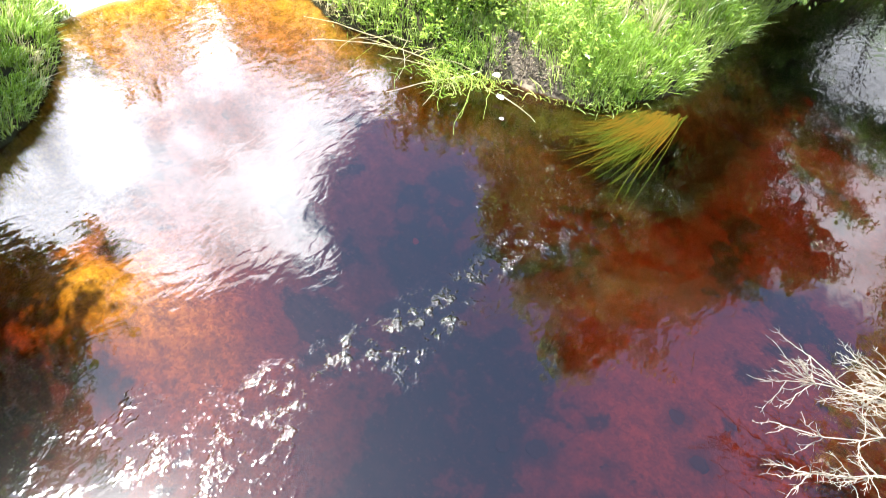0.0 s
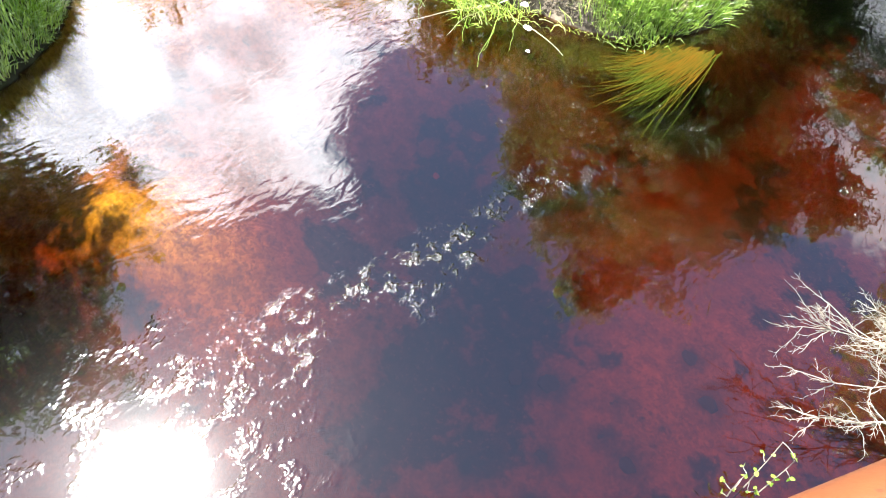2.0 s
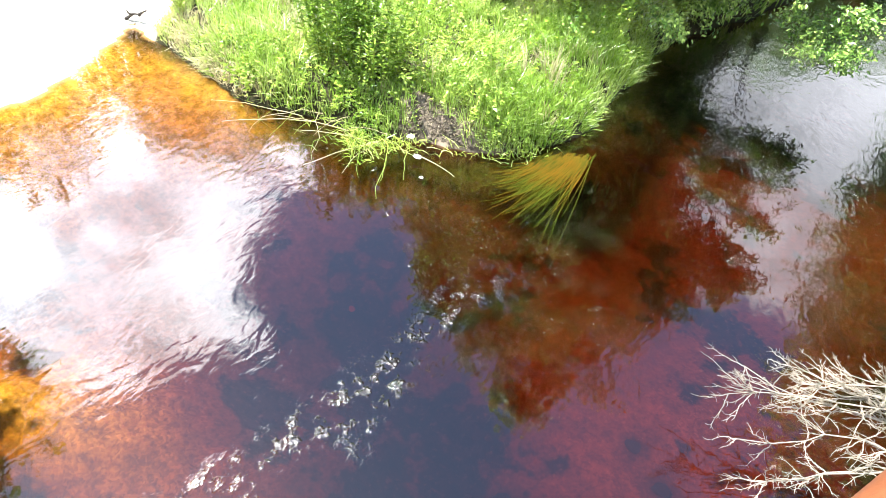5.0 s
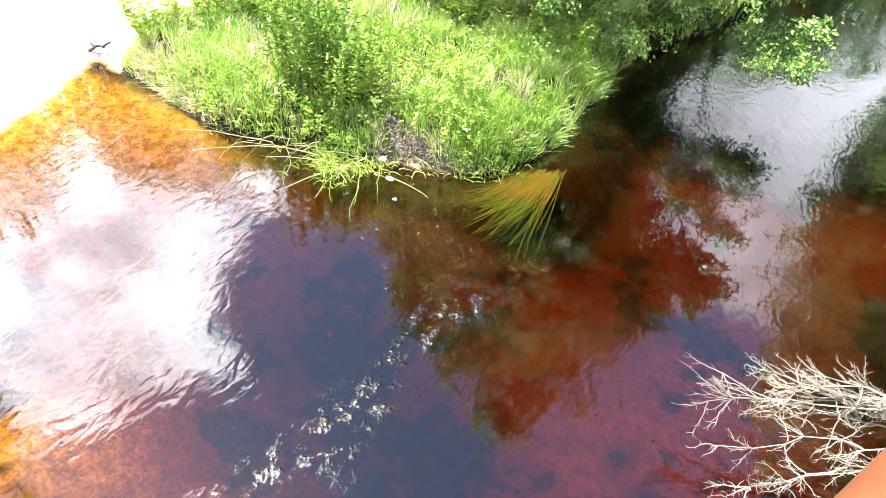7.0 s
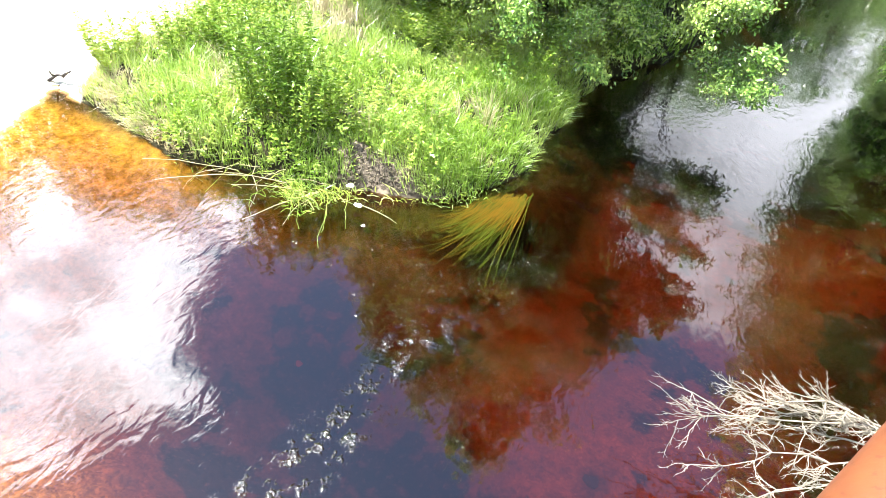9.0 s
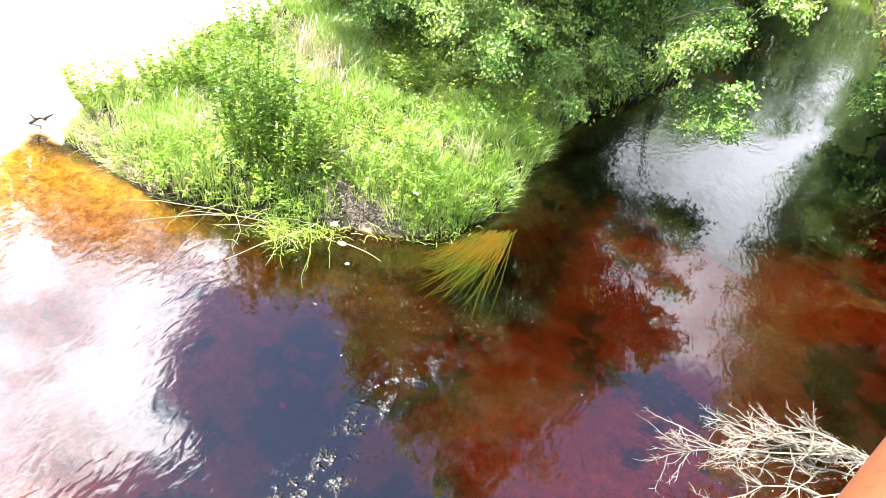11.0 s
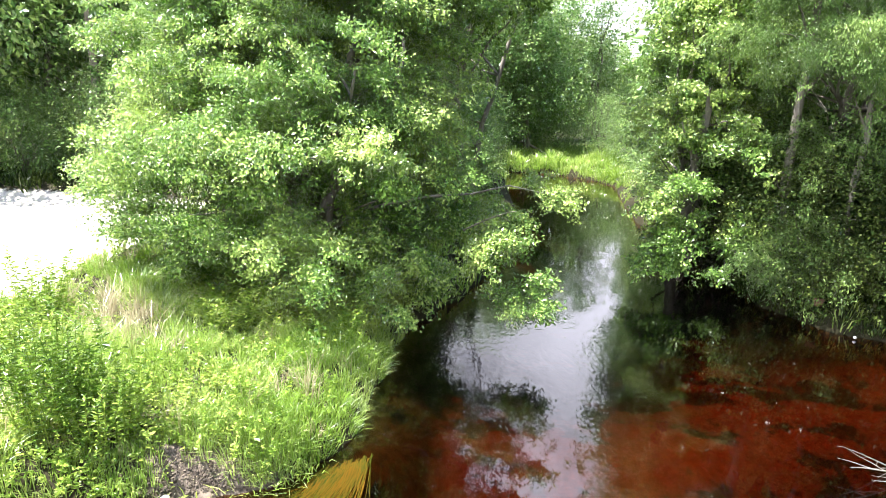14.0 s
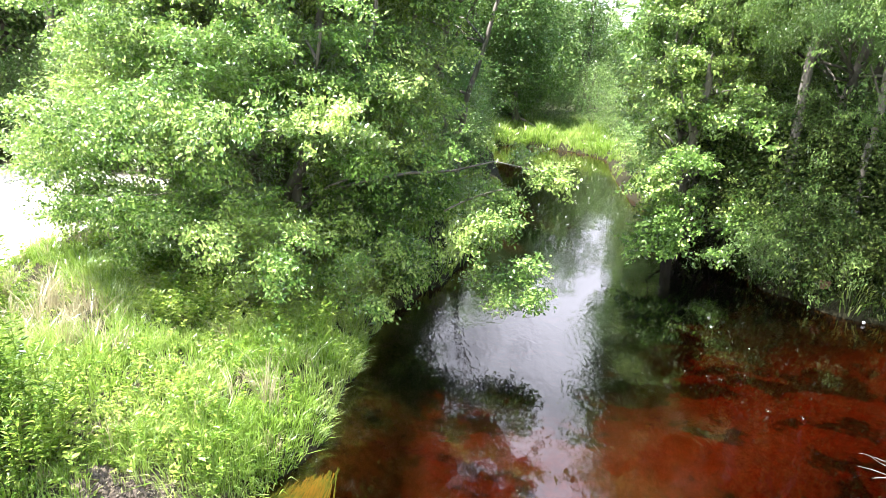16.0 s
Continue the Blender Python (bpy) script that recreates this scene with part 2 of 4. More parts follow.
FOREST = leaf_material("forest leaves", (0.048, 0.115, 0.028), (0.18, 0.31, 0.085), (0.32, 0.44, 0.13), 0.12, 0.36)
# herb leaf colours darkened for the shade between the stems
HERB_SHADE = leaf_material("shaded weed leaves", (0.05, 0.11, 0.012), (0.18, 0.30, 0.035), (0.29, 0.41, 0.06), 0.12, 0.36)
REED = leaf_material("drowned reed", (0.020, 0.028, 0.003), (0.062, 0.085, 0.008), (0.10, 0.052, 0.005), 0.02, 0.2)
CLOD = surface("dry mud clod", (0.045, 0.036, 0.026), (0.20, 0.165, 0.12), 60, 0.95)
TAN = surface("tan stone", (0.13, 0.075, 0.04), (0.26, 0.165, 0.10), 14, 0.9)
PETAL = surface("white petal", (0.495, 0.495, 0.475), (0.561, 0.561, 0.548), 20, 0.6)
REDLEAF = surface("sunken orange leaf", (0.495, 0.066, 0.0132), (0.561, 0.132, 0.0198), 40, 0.6)


# ---- mesh helpers ----
rng = np.random.default_rng(7)


def raw_mesh(name, verts, faces, mat=None, smooth=False):
    """A mesh from arrays: verts n x 3, faces n x 3 or n x 4."""
    verts, faces = np.asarray(verts, np.float32), np.asarray(faces, np.int32)
    me = bpy.data.meshes.new(name)
    me.vertices.add(len(verts))
    me.vertices.foreach_set("co", verts.ravel())
    me.loops.add(faces.size)
    me.loops.foreach_set("vertex_index", faces.ravel())
    me.polygons.add(len(faces))
    me.polygons.foreach_set("loop_start", np.arange(0, faces.size, faces.shape[1], dtype=np.int32))
    me.polygons.foreach_set("use_smooth", np.full(len(faces), smooth))
    me.update(calc_edges=True)
    me.validate()
    if mat:
        me.materials.append(mat)
    return me


def part(name, me, parent=None, label=""):
    ob = new(name, me)
    if parent:
        ob.parent = parent
    return tagged(ob, label) if label else ob


def unit(v):
    return v / np.maximum(np.linalg.norm(v, axis=-1, keepdims=True), 1e-9)


class Tubes:
    """Gathers tapered round limbs into one mesh."""

    def __init__(self):
        self.v, self.f, self.n = [], [], 0

    def add(self, pts, radii, sides=6):
        pts, radii = np.asarray(pts, float), np.asarray(radii, float)
        tan = unit(np.gradient(pts, axis=0))
        ref = np.where(np.abs(tan[:, 2:3]) > 0.9, [[1.0, 0, 0]], [[0, 0, 1.0]])
        a = unit(np.cross(tan, ref))
        b = np.cross(tan, a)
        ang = np.linspace(0, 2 * np.pi, sides, endpoint=False)
        ring = pts[:, None] + radii[:, None, None] * (np.cos(ang)[None, :, None] * a[:, None] + np.sin(ang)[None, :, None] * b[:, None])
        k = len(pts)
        i, j = np.meshgrid(np.arange(k - 1), np.arange(sides), indexing="ij")
        q = np.stack([i * sides + j, i * sides + (j + 1) % sides, (i + 1) * sides + (j + 1) % sides, (i + 1) * sides + j], -1).reshape(-1, 4)
        self.v.append(ring.reshape(-1, 3))
        self.f.append(q + self.n)
        self.n += k * sides

    def mesh(self, name, mat):
        return raw_mesh(name, np.concatenate(self.v), np.concatenate(self.f), mat, True)


def limb(a, b, sag=0.1, wander=0.08, k=8, r=None):
    """A bent way from a to b."""
    r = r or rng
    a, b = np.asarray(a, float), np.asarray(b, float)
    s = np.linspace(0, 1, k)[:, None]
    d = np.linalg.norm(b - a)
    p = a + (b - a) * s
    p[:, 2] += (np.sin(np.pi * s[:, 0]) * sag * d)
    w_ = np.cumsum(r.normal(0, wander * d / k, (k, 3)), axis=0)
    return p + w_ * np.sin(np.pi * s) ** 0.5


def leaves_mesh(name, pos, along, length, mat, width=0.33, r=None, face_up=0.6, face=None, small=False):
    """Folded leaves at pos that point along; small ones have four corners."""
    r = r or rng
    n = len(pos)
    t = unit(along)
    up = unit(r.normal(0, 1, (n, 3)) * (1 - face_up) + (np.array([-0.1, -0.15, 1.0]) if face is None else face) * face_up)
    b = unit(np.cross(t, up))
    nn = np.cross(b, t)
    L = length[:, None]
    if small:
        mid = pos + 0.45 * L * t + 0.08 * L * nn
        v = np.stack([pos, mid + width * L * b, pos + L * t - 0.1 * L * nn, mid - width * L * b], 1).reshape(-1, 3)
        k = np.arange(n)[:, None] * 4
        return raw_mesh(name, v, np.concatenate([k + [[0, 1, 2]], k + [[0, 2, 3]]], 1).reshape(-1, 3), mat)
    near = pos + 0.28 * L * t + 0.06 * L * nn
    mid = pos + 0.62 * L * t + 0.05 * L * nn
    v = np.stack([pos, near + width * L * b, mid + 0.8 * width * L * b, pos + L * t - 0.08 * L * nn, mid - 0.8 * width * L * b, near - width * L * b], 1).reshape(-1, 3)
    k = np.arange(n)[:, None] * 6
    f = np.concatenate([k + [[0, 1, 2, 3]], k + [[0, 3, 4, 5]]], 1).reshape(-1, 4)
    return raw_mesh(name, v, f, mat)


def blades_mesh(name, pos, height, width, bend, mat, r=None):
    """Grass blades: a narrow bent strip that ends in a point."""
    r = r or rng
    n = len(pos)
    a = r.uniform(0, 2 * np.pi, n)
    side = np.stack([np.cos(a), np.sin(a), np.zeros(n)], 1) * (width / 2)[:, None]
    up = np.array([0, 0, 1.0]) * height[:, None]
    v = np.stack([pos - side, pos + side, pos + up * 0.55 + bend * 0.3 - side * 0.8, pos + up * 0.55 + bend * 0.3 + side * 0.8, pos + up * 0.92 + bend], 1).reshape(-1, 3)
    k = np.arange(n)[:, None] * 5
    f = np.concatenate([k + [[0, 1, 3]], k + [[0, 3, 2]], k + [[2, 3, 4]]], 1).reshape(-1, 3)
    return raw_mesh(name, v, f, mat)


# ---- the land ----
SHORE = [(-3.0, -9), (-3.2, -3), (-3.55, 0), (-3.85, 0.85), (-4.1, 1.3), (-4.55, 1.72), (-5.0, 1.95), (-4.95, 2.6), (-4.98, 3.2), (-5.2, 3.75),
         (-5.38, 4.15), (-5.1, 4.12), (-4.7, 4.02), (-4.1, 3.8), (-3.66, 3.74), (-3.35, 3.72), (-2.75, 3.85), (-2.2, 3.95), (-1.7, 4.1), (-1.36, 4.24),
         (-1.1, 4.5), (-0.9, 4.9), (-0.8, 5.4), (-0.73, 6.3), (-0.66, 7.2), (-0.27, 8.3), (0.1, 9.0), (0.42, 9.9), (1.04, 11.8), (1.5, 14), (1.7, 17),
         (1.8, 22), (2.0, 26), (3.9, 26.0), (5.4, 24.6), (5.9, 23), (5.2, 19), (4.75, 16), (4.8, 11.6), (4.86, 9.4), (5.4, 8.45), (6.1, 8.1),
         (6.6, 6.5), (6.2, 4.0), (5.4, 2.0), (4.6, -1), (4.2, -9)]


def shore_distance(x, y):
    """Metres to the waterline: positive on land, negative in the stream."""
    best, inside = np.full(x.shape, 1e9), np.zeros(x.shape, bool)
    for (ax, ay), (bx, by) in zip(SHORE, SHORE[1:] + SHORE[:1]):
        dx, dy = bx - ax, by - ay
        s = np.clip(((x - ax) * dx + (y - ay) * dy) / (dx * dx + dy * dy), 0, 1)
        best = np.minimum(best, np.hypot(x - ax - s * dx, y - ay - s * dy))
        cross = ((ay > y) != (by > y)) & (x < (bx - ax) * (y - ay) / (by - ay + 1e-12) + ax)
        inside ^= cross
    return np.where(inside, -best, best)


def wavy(x, y, f, seed=0.0):
    """Cheap smooth unevenness, about -1 to 1."""
    return (np.sin(x * f + 1.3 * np.sin(y * f * 0.7 + seed)) + np.sin(y * f * 1.1 + seed * 2 + 1.7 * np.sin(x * f * 0.6 + 1)) + 0.6 * np.sin((x + y) * f * 2.1 + seed)) / 2.6


def step(v, lo, hi):
    s = np.clip((v - lo) / (hi - lo), 0, 1)
    return s * s * (3 - 2 * s)


def beach(x, y):
    rim = step(-x, 4.35, 4.7) * step(y, 1.9, 2.2) * step(-y, -3.95, -3.7)
    return np.maximum(step(-x, 4.75, 5.15) * step(y, 1.75, 2.2) * step(-y, -13.4, -12.6), rim)


def land(x, y):
    x, y = np.asarray(x, float), np.asarray(y, float)
    d = shore_distance(x, y) + 0.05 * wavy(x, y, 5.0)
    b = beach(x, y)
    bank = 0.34 * (1 - np.exp(-np.maximum(d, 0) / 0.16)) + 0.05 * np.minimum(np.maximum(d, 0), 8) + 0.04 * wavy(x, y, 2.2) * step(d, 0, 0.6)
    mud = np.exp(-((x + 1.8) / 0.55) ** 2 - ((y - 4.25) / 0.22) ** 2)
    bank = bank + mud * 0.035 * (wavy(x, y, 23.0, 1.0) + 0.8 * wavy(x, y, 11.0, 4.0)) * (d > 0.03)
    sand = 0.085 * np.minimum(np.maximum(d, 0), 5) + 0.02 * wavy(x, y, 1.4) * step(d, 0, 1)
    out = bank * (1 - b) + sand * b
    near_beach = np.exp(-(((x + 5.3) / 2.1) ** 2 + ((y - 3.2) / 1.5) ** 2))
    left2 = np.exp(-(((x + 2.65) / 0.4) ** 2 + ((y - 0.65) / 0.35) ** 2))
    right = np.exp(-(((x - 2.4) / 1.5) ** 2 + ((y - 5.3) / 0.85) ** 2))
    flat = np.exp(-(((x - 1.0) / 1.0) ** 2 + ((y - 2.4) / 1.2) ** 2))
    left = np.exp(-(((x + 2.15) / 0.95) ** 2 + ((y - 0.95) / 0.65) ** 2))
    low = np.maximum(-d, 0)
    far = step(y, 5.4, 8.0) * step(-x, -4.0, -2.2) + step(y, 8, 10) * (1 - step(-x, -4.0, -2.2))
    steep = 0.75 * (1 - near_beach) * (1 - 0.3 * left) + 0.15 * near_beach + 1.2 * far
    # last term: bed sunk deeper by the right bank in place of tree shade
    pool = np.exp(-(((x + 1.45) / 0.75) ** 2 + ((y - 2.45) / 1.1) ** 2)) + np.exp(-(((x + 2.5) / 0.6) ** 2 + ((y + 0.25) / 0.45) ** 2)) + 0.8 * np.exp(-(((x + 0.6) / 0.4) ** 2 + ((y - 1.3) / 0.75) ** 2)) + 1.2 * np.exp(-(((x - 3.9) / 1.2) ** 2 + ((y - 4.3) / 0.8) ** 2)) + np.exp(-(((x + 0.4) / 0.4) ** 2 + ((y - 6.3) / 1.2) ** 2)) + 0.9 * np.exp(-(((x + 0.45) / 0.4) ** 2 + ((y - 4.6) / 0.7) ** 2)) + 1.6 * np.exp(-(((x - 4.9) / 1.1) ** 2 + ((y - 8.3) / 0.9) ** 2))
    pool = pool + 1.1 * np.exp(-(((x - 2.9) / 1.1) ** 2 + ((y - 3.3) / 0.75) ** 2))
    most = 0.42 - 0.09 * right - 0.10 * flat - 0.22 * left - 0.24 * left2 + 0.05 * wavy(x, y, 1.9, 2.0) + 0.30 * pool + 0.3 * far
    bed = -most * (1 - np.exp(-low * steep / most))
    return np.where(d > 0, out + 0.012, bed - 0.01), d, b


def spread(fine_lo, fine_hi, fine, reach, growth=1.13):
    inner = np.arange(fine_lo, fine_hi + fine / 2, fine)
    s, out = fine, []
    a = 0.0
    while a < reach:
        s *= growth
        a += s
        out.append(a)
    out = np.array(out)
    return np.concatenate([fine_lo - out[::-1], inner, fine_hi + out])


gx, gy = spread(-6.2, 6.8, 0.07, 260), spread(-1.6, 9.6, 0.07, 260, 1.13)
gy = np.concatenate([gy[gy < 9.6], np.arange(9.6, 31, 0.22), gy[gy > 31]])
GX, GY = np.meshgrid(gx, gy)
GZ, GD, GB = land(GX, GY)
nx, ny = len(gx), len(gy)
ii, jj = np.meshgrid(np.arange(ny - 1), np.arange(nx - 1), indexing="ij")
quads = np.stack([ii * nx + jj, ii * nx + jj + 1, (ii + 1) * nx + jj + 1, (ii + 1) * nx + jj], -1).reshape(-1, 4)
ground_mesh = raw_mesh("ground", np.stack([GX, GY, GZ], -1).reshape(-1, 3), quads, GROUND, True)
mud_mask = np.exp(-((GX + 1.7) / 0.6) ** 2 - ((GY - 4.18) / 0.19) ** 2) * (GD > -0.05)
# dark silt with shade painted in under the banks, but not below the beach
bare_sand = np.exp(-(((GX + 5.3) / 1.6) ** 2 + ((GY - 3.0) / 1.4) ** 2))
silt_shade = np.exp(-np.abs(GD) / (0.14 + 0.02 * np.maximum(GY - 8, 0))) * (GD < 0.03) * np.clip(1 - 1.5 * bare_sand, 0, 1)
# painted shade of the grassy point and its tree on the bed
silt_shade += 2.6 * np.exp(np.minimum(GD, 0) / 1.0) * (GD < 0) * step(GY, 3.7, 4.3) * step(-GX, -0.05, 0.4) * step(-GY, -9, -7)
silt_shade += 1.3 * step(GX, -3.6, -2.6) * step(-GX, -1.2, -0.2) * step(-GY, -9, -8) * step(GY, 2.5, 3.2) * np.exp(np.minimum(GD, 0) / 0.55) * (GD < 0)
# painted tree shade on the bed along the right bank
silt_shade += 1.7 * step(GX, 3.2, 4.4) * step(GY, 7.2, 8.4) * np.exp(np.minimum(GD, 0) / 0.9) * (GD < 0)
for sx, sy, sr in [(-0.27, 1.68, 0.10), (-0.10, 1.75, 0.12), (0.45, 2.42, 0.11), (0.25, 1.87, 0.08), (0.28, 1.66, 0.08), (0.66, 2.23, 0.12), (0.10, 1.36, 0.10), (0.48, 1.62, 0.11), (0.2, 1.1, 0.12), (-0.15, 1.05, 0.10)]:
    silt_shade += 0.9 * np.exp(-((GX - sx) ** 2 + ((GY - sy) / 0.85) ** 2) / (sr * sr))
zone = np.stack([GB, np.clip(mud_mask * 1.3, 0, 1), np.clip(-GZ, 0, 1), np.clip(silt_shade, 0, 1)], -1)
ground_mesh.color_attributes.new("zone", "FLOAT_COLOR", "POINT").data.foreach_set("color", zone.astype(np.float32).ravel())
ground = tagged(new("ground", ground_mesh), "sandy creek bed, white beach and grassy earth banks", "ground", kind="structure")

wx, wy = np.linspace(-9, 9, 151), np.linspace(-10, 30, 301)
WX, WY = np.meshgrid(wx, wy)
ii, jj = np.meshgrid(np.arange(300), np.arange(150), indexing="ij")
wq = np.stack([ii * 151 + jj, ii * 151 + jj + 1, (ii + 1) * 151 + jj + 1, (ii + 1) * 151 + jj], -1).reshape(-1, 4)
water_mesh = raw_mesh("water", np.stack([WX, WY, np.zeros_like(WX)], -1).reshape(-1, 3), wq, WATER, True)
depth = np.repeat(np.clip(-land(WX, WY)[0], 0, 2)[..., None], 4, -1)
water_mesh.color_attributes.new("depth", "FLOAT_COLOR", "POINT").data.foreach_set("color", depth.astype(np.float32).ravel())
water = tagged(new("water", water_mesh), "clear rust-red tannin-stained creek water with light ripples", "water", kind="structure")


# ---- grass and herbs ----
def scatter(n, box, keep, r):
    """n places on land within box = (x0, x1, y0, y1) where keep(x, y, d, b) gives a chance."""
    x, y = r.uniform(box[0], box[1], n), r.uniform(box[2], box[3], n)
    z, d, b = land(x, y)
    ok = r.random(n) < keep(x, y, d, b)
    return np.stack([x, y, z], 1)[ok], d[ok]


def grass(box, n, keep, height, label, mat=None, seed=1, width=0.010, flop=0.6, category="grass"):
    """Tufts of about twenty blades each, leaning outwards; those at the brink hang over the water."""
    r = np.random.default_rng(seed)
    t, td = scatter(n // 20, box, keep, r)
    per = 26
    k = len(t) * per
    size = (0.72 + 0.62 * wavy(t[:, 0], t[:, 1], 3.3, seed)).clip(0.25) * r.uniform(0.5, 1.4, len(t))
    a = r.uniform(0, 2 * np.pi, k)
    o = np.stack([np.cos(a), np.sin(a), np.zeros(k)], 1)
    s_ = np.repeat(size, per)
    p = np.repeat(t, per, 0) + o * (0.055 * np.sqrt(r.random(k)) * (0.5 + s_))[:, None] * (width / 0.010) ** 0.7
    p[:, 2] = land(p[:, 0], p[:, 1])[0]
    d = np.repeat(td, per)
    h = height * s_ * r.uniform(0.45, 1.2, k)
    sway = np.repeat(r.normal(0, 0.28, (len(t), 3)), per, 0) * [1, 1, 0]
    bend = (o * r.uniform(0.05, 1.0, k)[:, None] + sway + [0, 0, -0.22]) * (h * flop)[:, None]
    edge = np.clip(1 - d / 0.22, 0, 1)[:, None]
    e = 0.03
    gxx = np.repeat((shore_distance(t[:, 0] + e, t[:, 1]) - td) / e, per)
    gyy = np.repeat((shore_distance(t[:, 0], t[:, 1] + e) - td) / e, per)
    bend += np.stack([-gxx, -gyy, -0.6 * np.ones(k)], 1) * edge * (h * 0.32)[:, None]
    ok = p[:, 2] > 0.0
    return tagged(new("grass", blades_mesh("grass", (p - [0, 0, 0.02])[ok], h[ok], (width * r.uniform(0.6, 1.5, k))[ok], bend[ok], mat or GRASS, r)), label, category, kind="stuff")


def on_point(x, y, d, b):
    mud = np.exp(-((x + 1.70) / 0.52) ** 4 - ((y - 4.14) / 0.11) ** 2)
    thin = 1 - 0.75 * np.exp(-((x + 3.35) / 0.7) ** 2 - ((y - 6.2) / 0.5) ** 2)
    return (d > 0.0) * (x < 0.6) * np.clip(1 - b * 1.4, 0, 1) * np.clip(1 - mud * 1.5, 0, 1) * thin * (0.65 + 0.35 * wavy(x, y, 3.1))


grass((-5.3, 0.2, 3.5, 8.2), 185000, on_point, 0.24, "bright green sunlit meadow grass on the creek bank", seed=3, width=0.0065)
grass((-5.3, 1.6, 8.2, 16), 30000, lambda x, y, d, b: (d > 0) * (x < 3) * (1 - b) * 0.6, 0.35, "shaded green grass under the bank trees", seed=4, width=0.014)
grass((-5.4, -1.0, 3.6, 9.3), 26000, lambda x, y, d, b: (d > 0.02) * np.clip(1 - b, 0, 1) * (0.25 + 0.9 * np.exp(-((x + 3.6) / 1.0) ** 2 - ((y - 6.3) / 0.9) ** 2) + 0.9 * np.exp(-((x + 4.6) / 0.5) ** 2 - ((y - 5.2) / 0.9) ** 2)) * 0.5, 0.36,
      "dry straw-coloured grass stalks among the green", DRY, 5, 0.006)
grass((-5.2, -3.3, 3.55, 4.9), 16000, lambda x, y, d, b: (d > 0.0) * np.clip(1 - b, 0, 1) * np.exp(-d / 0.28), 0.34, "bleached dry grass hanging over the edge of the bank", DRY, 27, 0.006, 0.9)
grass((-1.5, -0.3, 4.2, 7.6), 26000, lambda x, y, d, b: (d > 0.0) * np.exp(-d / 0.10), 0.24, "dense green grass overhanging the rim of the bank", None, 33, 0.007)
grass((-7.5, -3.2, -2.5, 2.1), 42000, lambda x, y, d, b: (d > 0.0) * np.clip(1 - b, 0, 1) * np.exp(-np.maximum(d - 1.2, 0)), 0.26, "green grass on the low side bank", seed=6, width=0.008)
grass((-5.4, -3.1, -1.6, 2.1), 60000, lambda x, y, d, b: (d > 0.0) * np.clip(1 - b, 0, 1) * np.exp(-d / 0.7), 0.30, "thick green grass hanging over the low side bank", None, 35, 0.008)
grass((-4.9, -3.1, -1.6, 2.1), 9000, lambda x, y, d, b: (d > 0.0) * np.clip(1 - b, 0, 1) * np.exp(-d / 0.2), 0.26, "dry straw-coloured grass at the brink of the low side bank", DRY, 36, 0.006)
grass((2.0, 9, 7.5, 29), 26000, lambda x, y, d, b: (d > 0.0) * (x > 2) * np.exp(-np.maximum(d - 1.0, 0)), 0.3, "grass along the shaded far bank", seed=8, width=0.016)
grass((4.7, 9.0, 7.6, 10.8), 16000, lambda x, y, d, b: (d > 0.0) * 0.9, 0.28, "grass on the overhung bank, coloured dark for shade", SHADE, 12, 0.014)
grass((3.9, 9.5, -6.0, 7.6), 36000, lambda x, y, d, b: (d > 0.0) * (x > 2) * np.exp(-np.maximum(d - 1.5, 0) / 1.5), 0.34, "green grass on the bank beside the footbridge", seed=18, width=0.014)
grass((-9.0, -2.6, -9.0, -2.3), 36000, lambda x, y, d, b: (d > 0.0) * np.exp(-np.maximum(d - 2.0, 0) / 2), 0.36, "green grass further along the low side bank", seed=19, width=0.016)
grass((4.5, 9.0, 7.4, 10.4), 30000, lambda x, y, d, b: (d > 0.0) * np.exp(-d / 0.35), 0.20, "sedge hanging over the bank, coloured dark for shade", SHADE, 16, 0.012)
grass((1.0, 7.5, 25.5, 31), 22000, lambda x, y, d, b: (d > 0.0) * 0.9, 0.5, "sunlit grass at the bend of the creek", seed=9, width=0.03)
grass((1.4, 7.0, 23.0, 28), 30000, lambda x, y, d, b: (d > 0.0) * np.exp(-d / 0.5), 0.34, "pale grass hanging over the bank at the bend", GRASS, 29, 0.03)
grass((-16, -5, 12.4, 15), 16000, lambda x, y, d, b: np.clip(1 - b, 0, 1) * step(y, 12.6, 13.6), 0.26, "low undergrowth at the forest edge, coloured dark for shade", SHADE, 10, 0.03)


def meadow_herbs():
    """Low broad-leaved weeds that grow all through the grass."""
    r = np.random.default_rng(14)
    foot, _d = scatter(10500, (-5.2, 0.0, 3.6, 8.6), lambda x, y, d, b: on_point(x, y, d, b) * np.clip(0.45 + 0.9 * wavy(x, y, 2.0, 3.0), 0.05, 1), r)
    k, per = len(foot), 15
    s = r.uniform(0.25, 1, (k, per, 1)) * (r.uniform(0.10, 0.34, (k, 1, 1)) * (0.75 + 0.45 * wavy(foot[:, 0], foot[:, 1], 2.4, 5.0))[:, None, None])
    lean = np.concatenate([r.normal(0, 0.22, (k, 1, 2)), np.ones((k, 1, 1))], 2)
    pos = foot[:, None] + lean * s + r.normal(0, 0.012, (k, per, 3))
    along = np.concatenate([r.normal(0, 1, (k, per, 2)), r.uniform(-0.3, 0.7, (k, per, 1))], 2)
    tagged(new("meadow_herbs", leaves_mesh("meadow_herbs", pos.reshape(-1, 3), along.reshape(-1, 3), r.uniform(0.02, 0.055, k * per), HERB, 0.24, r, 0.5, small=True)), "small leafy weeds growing through the bank grass", "herbs", kind="stuff")


meadow_herbs()


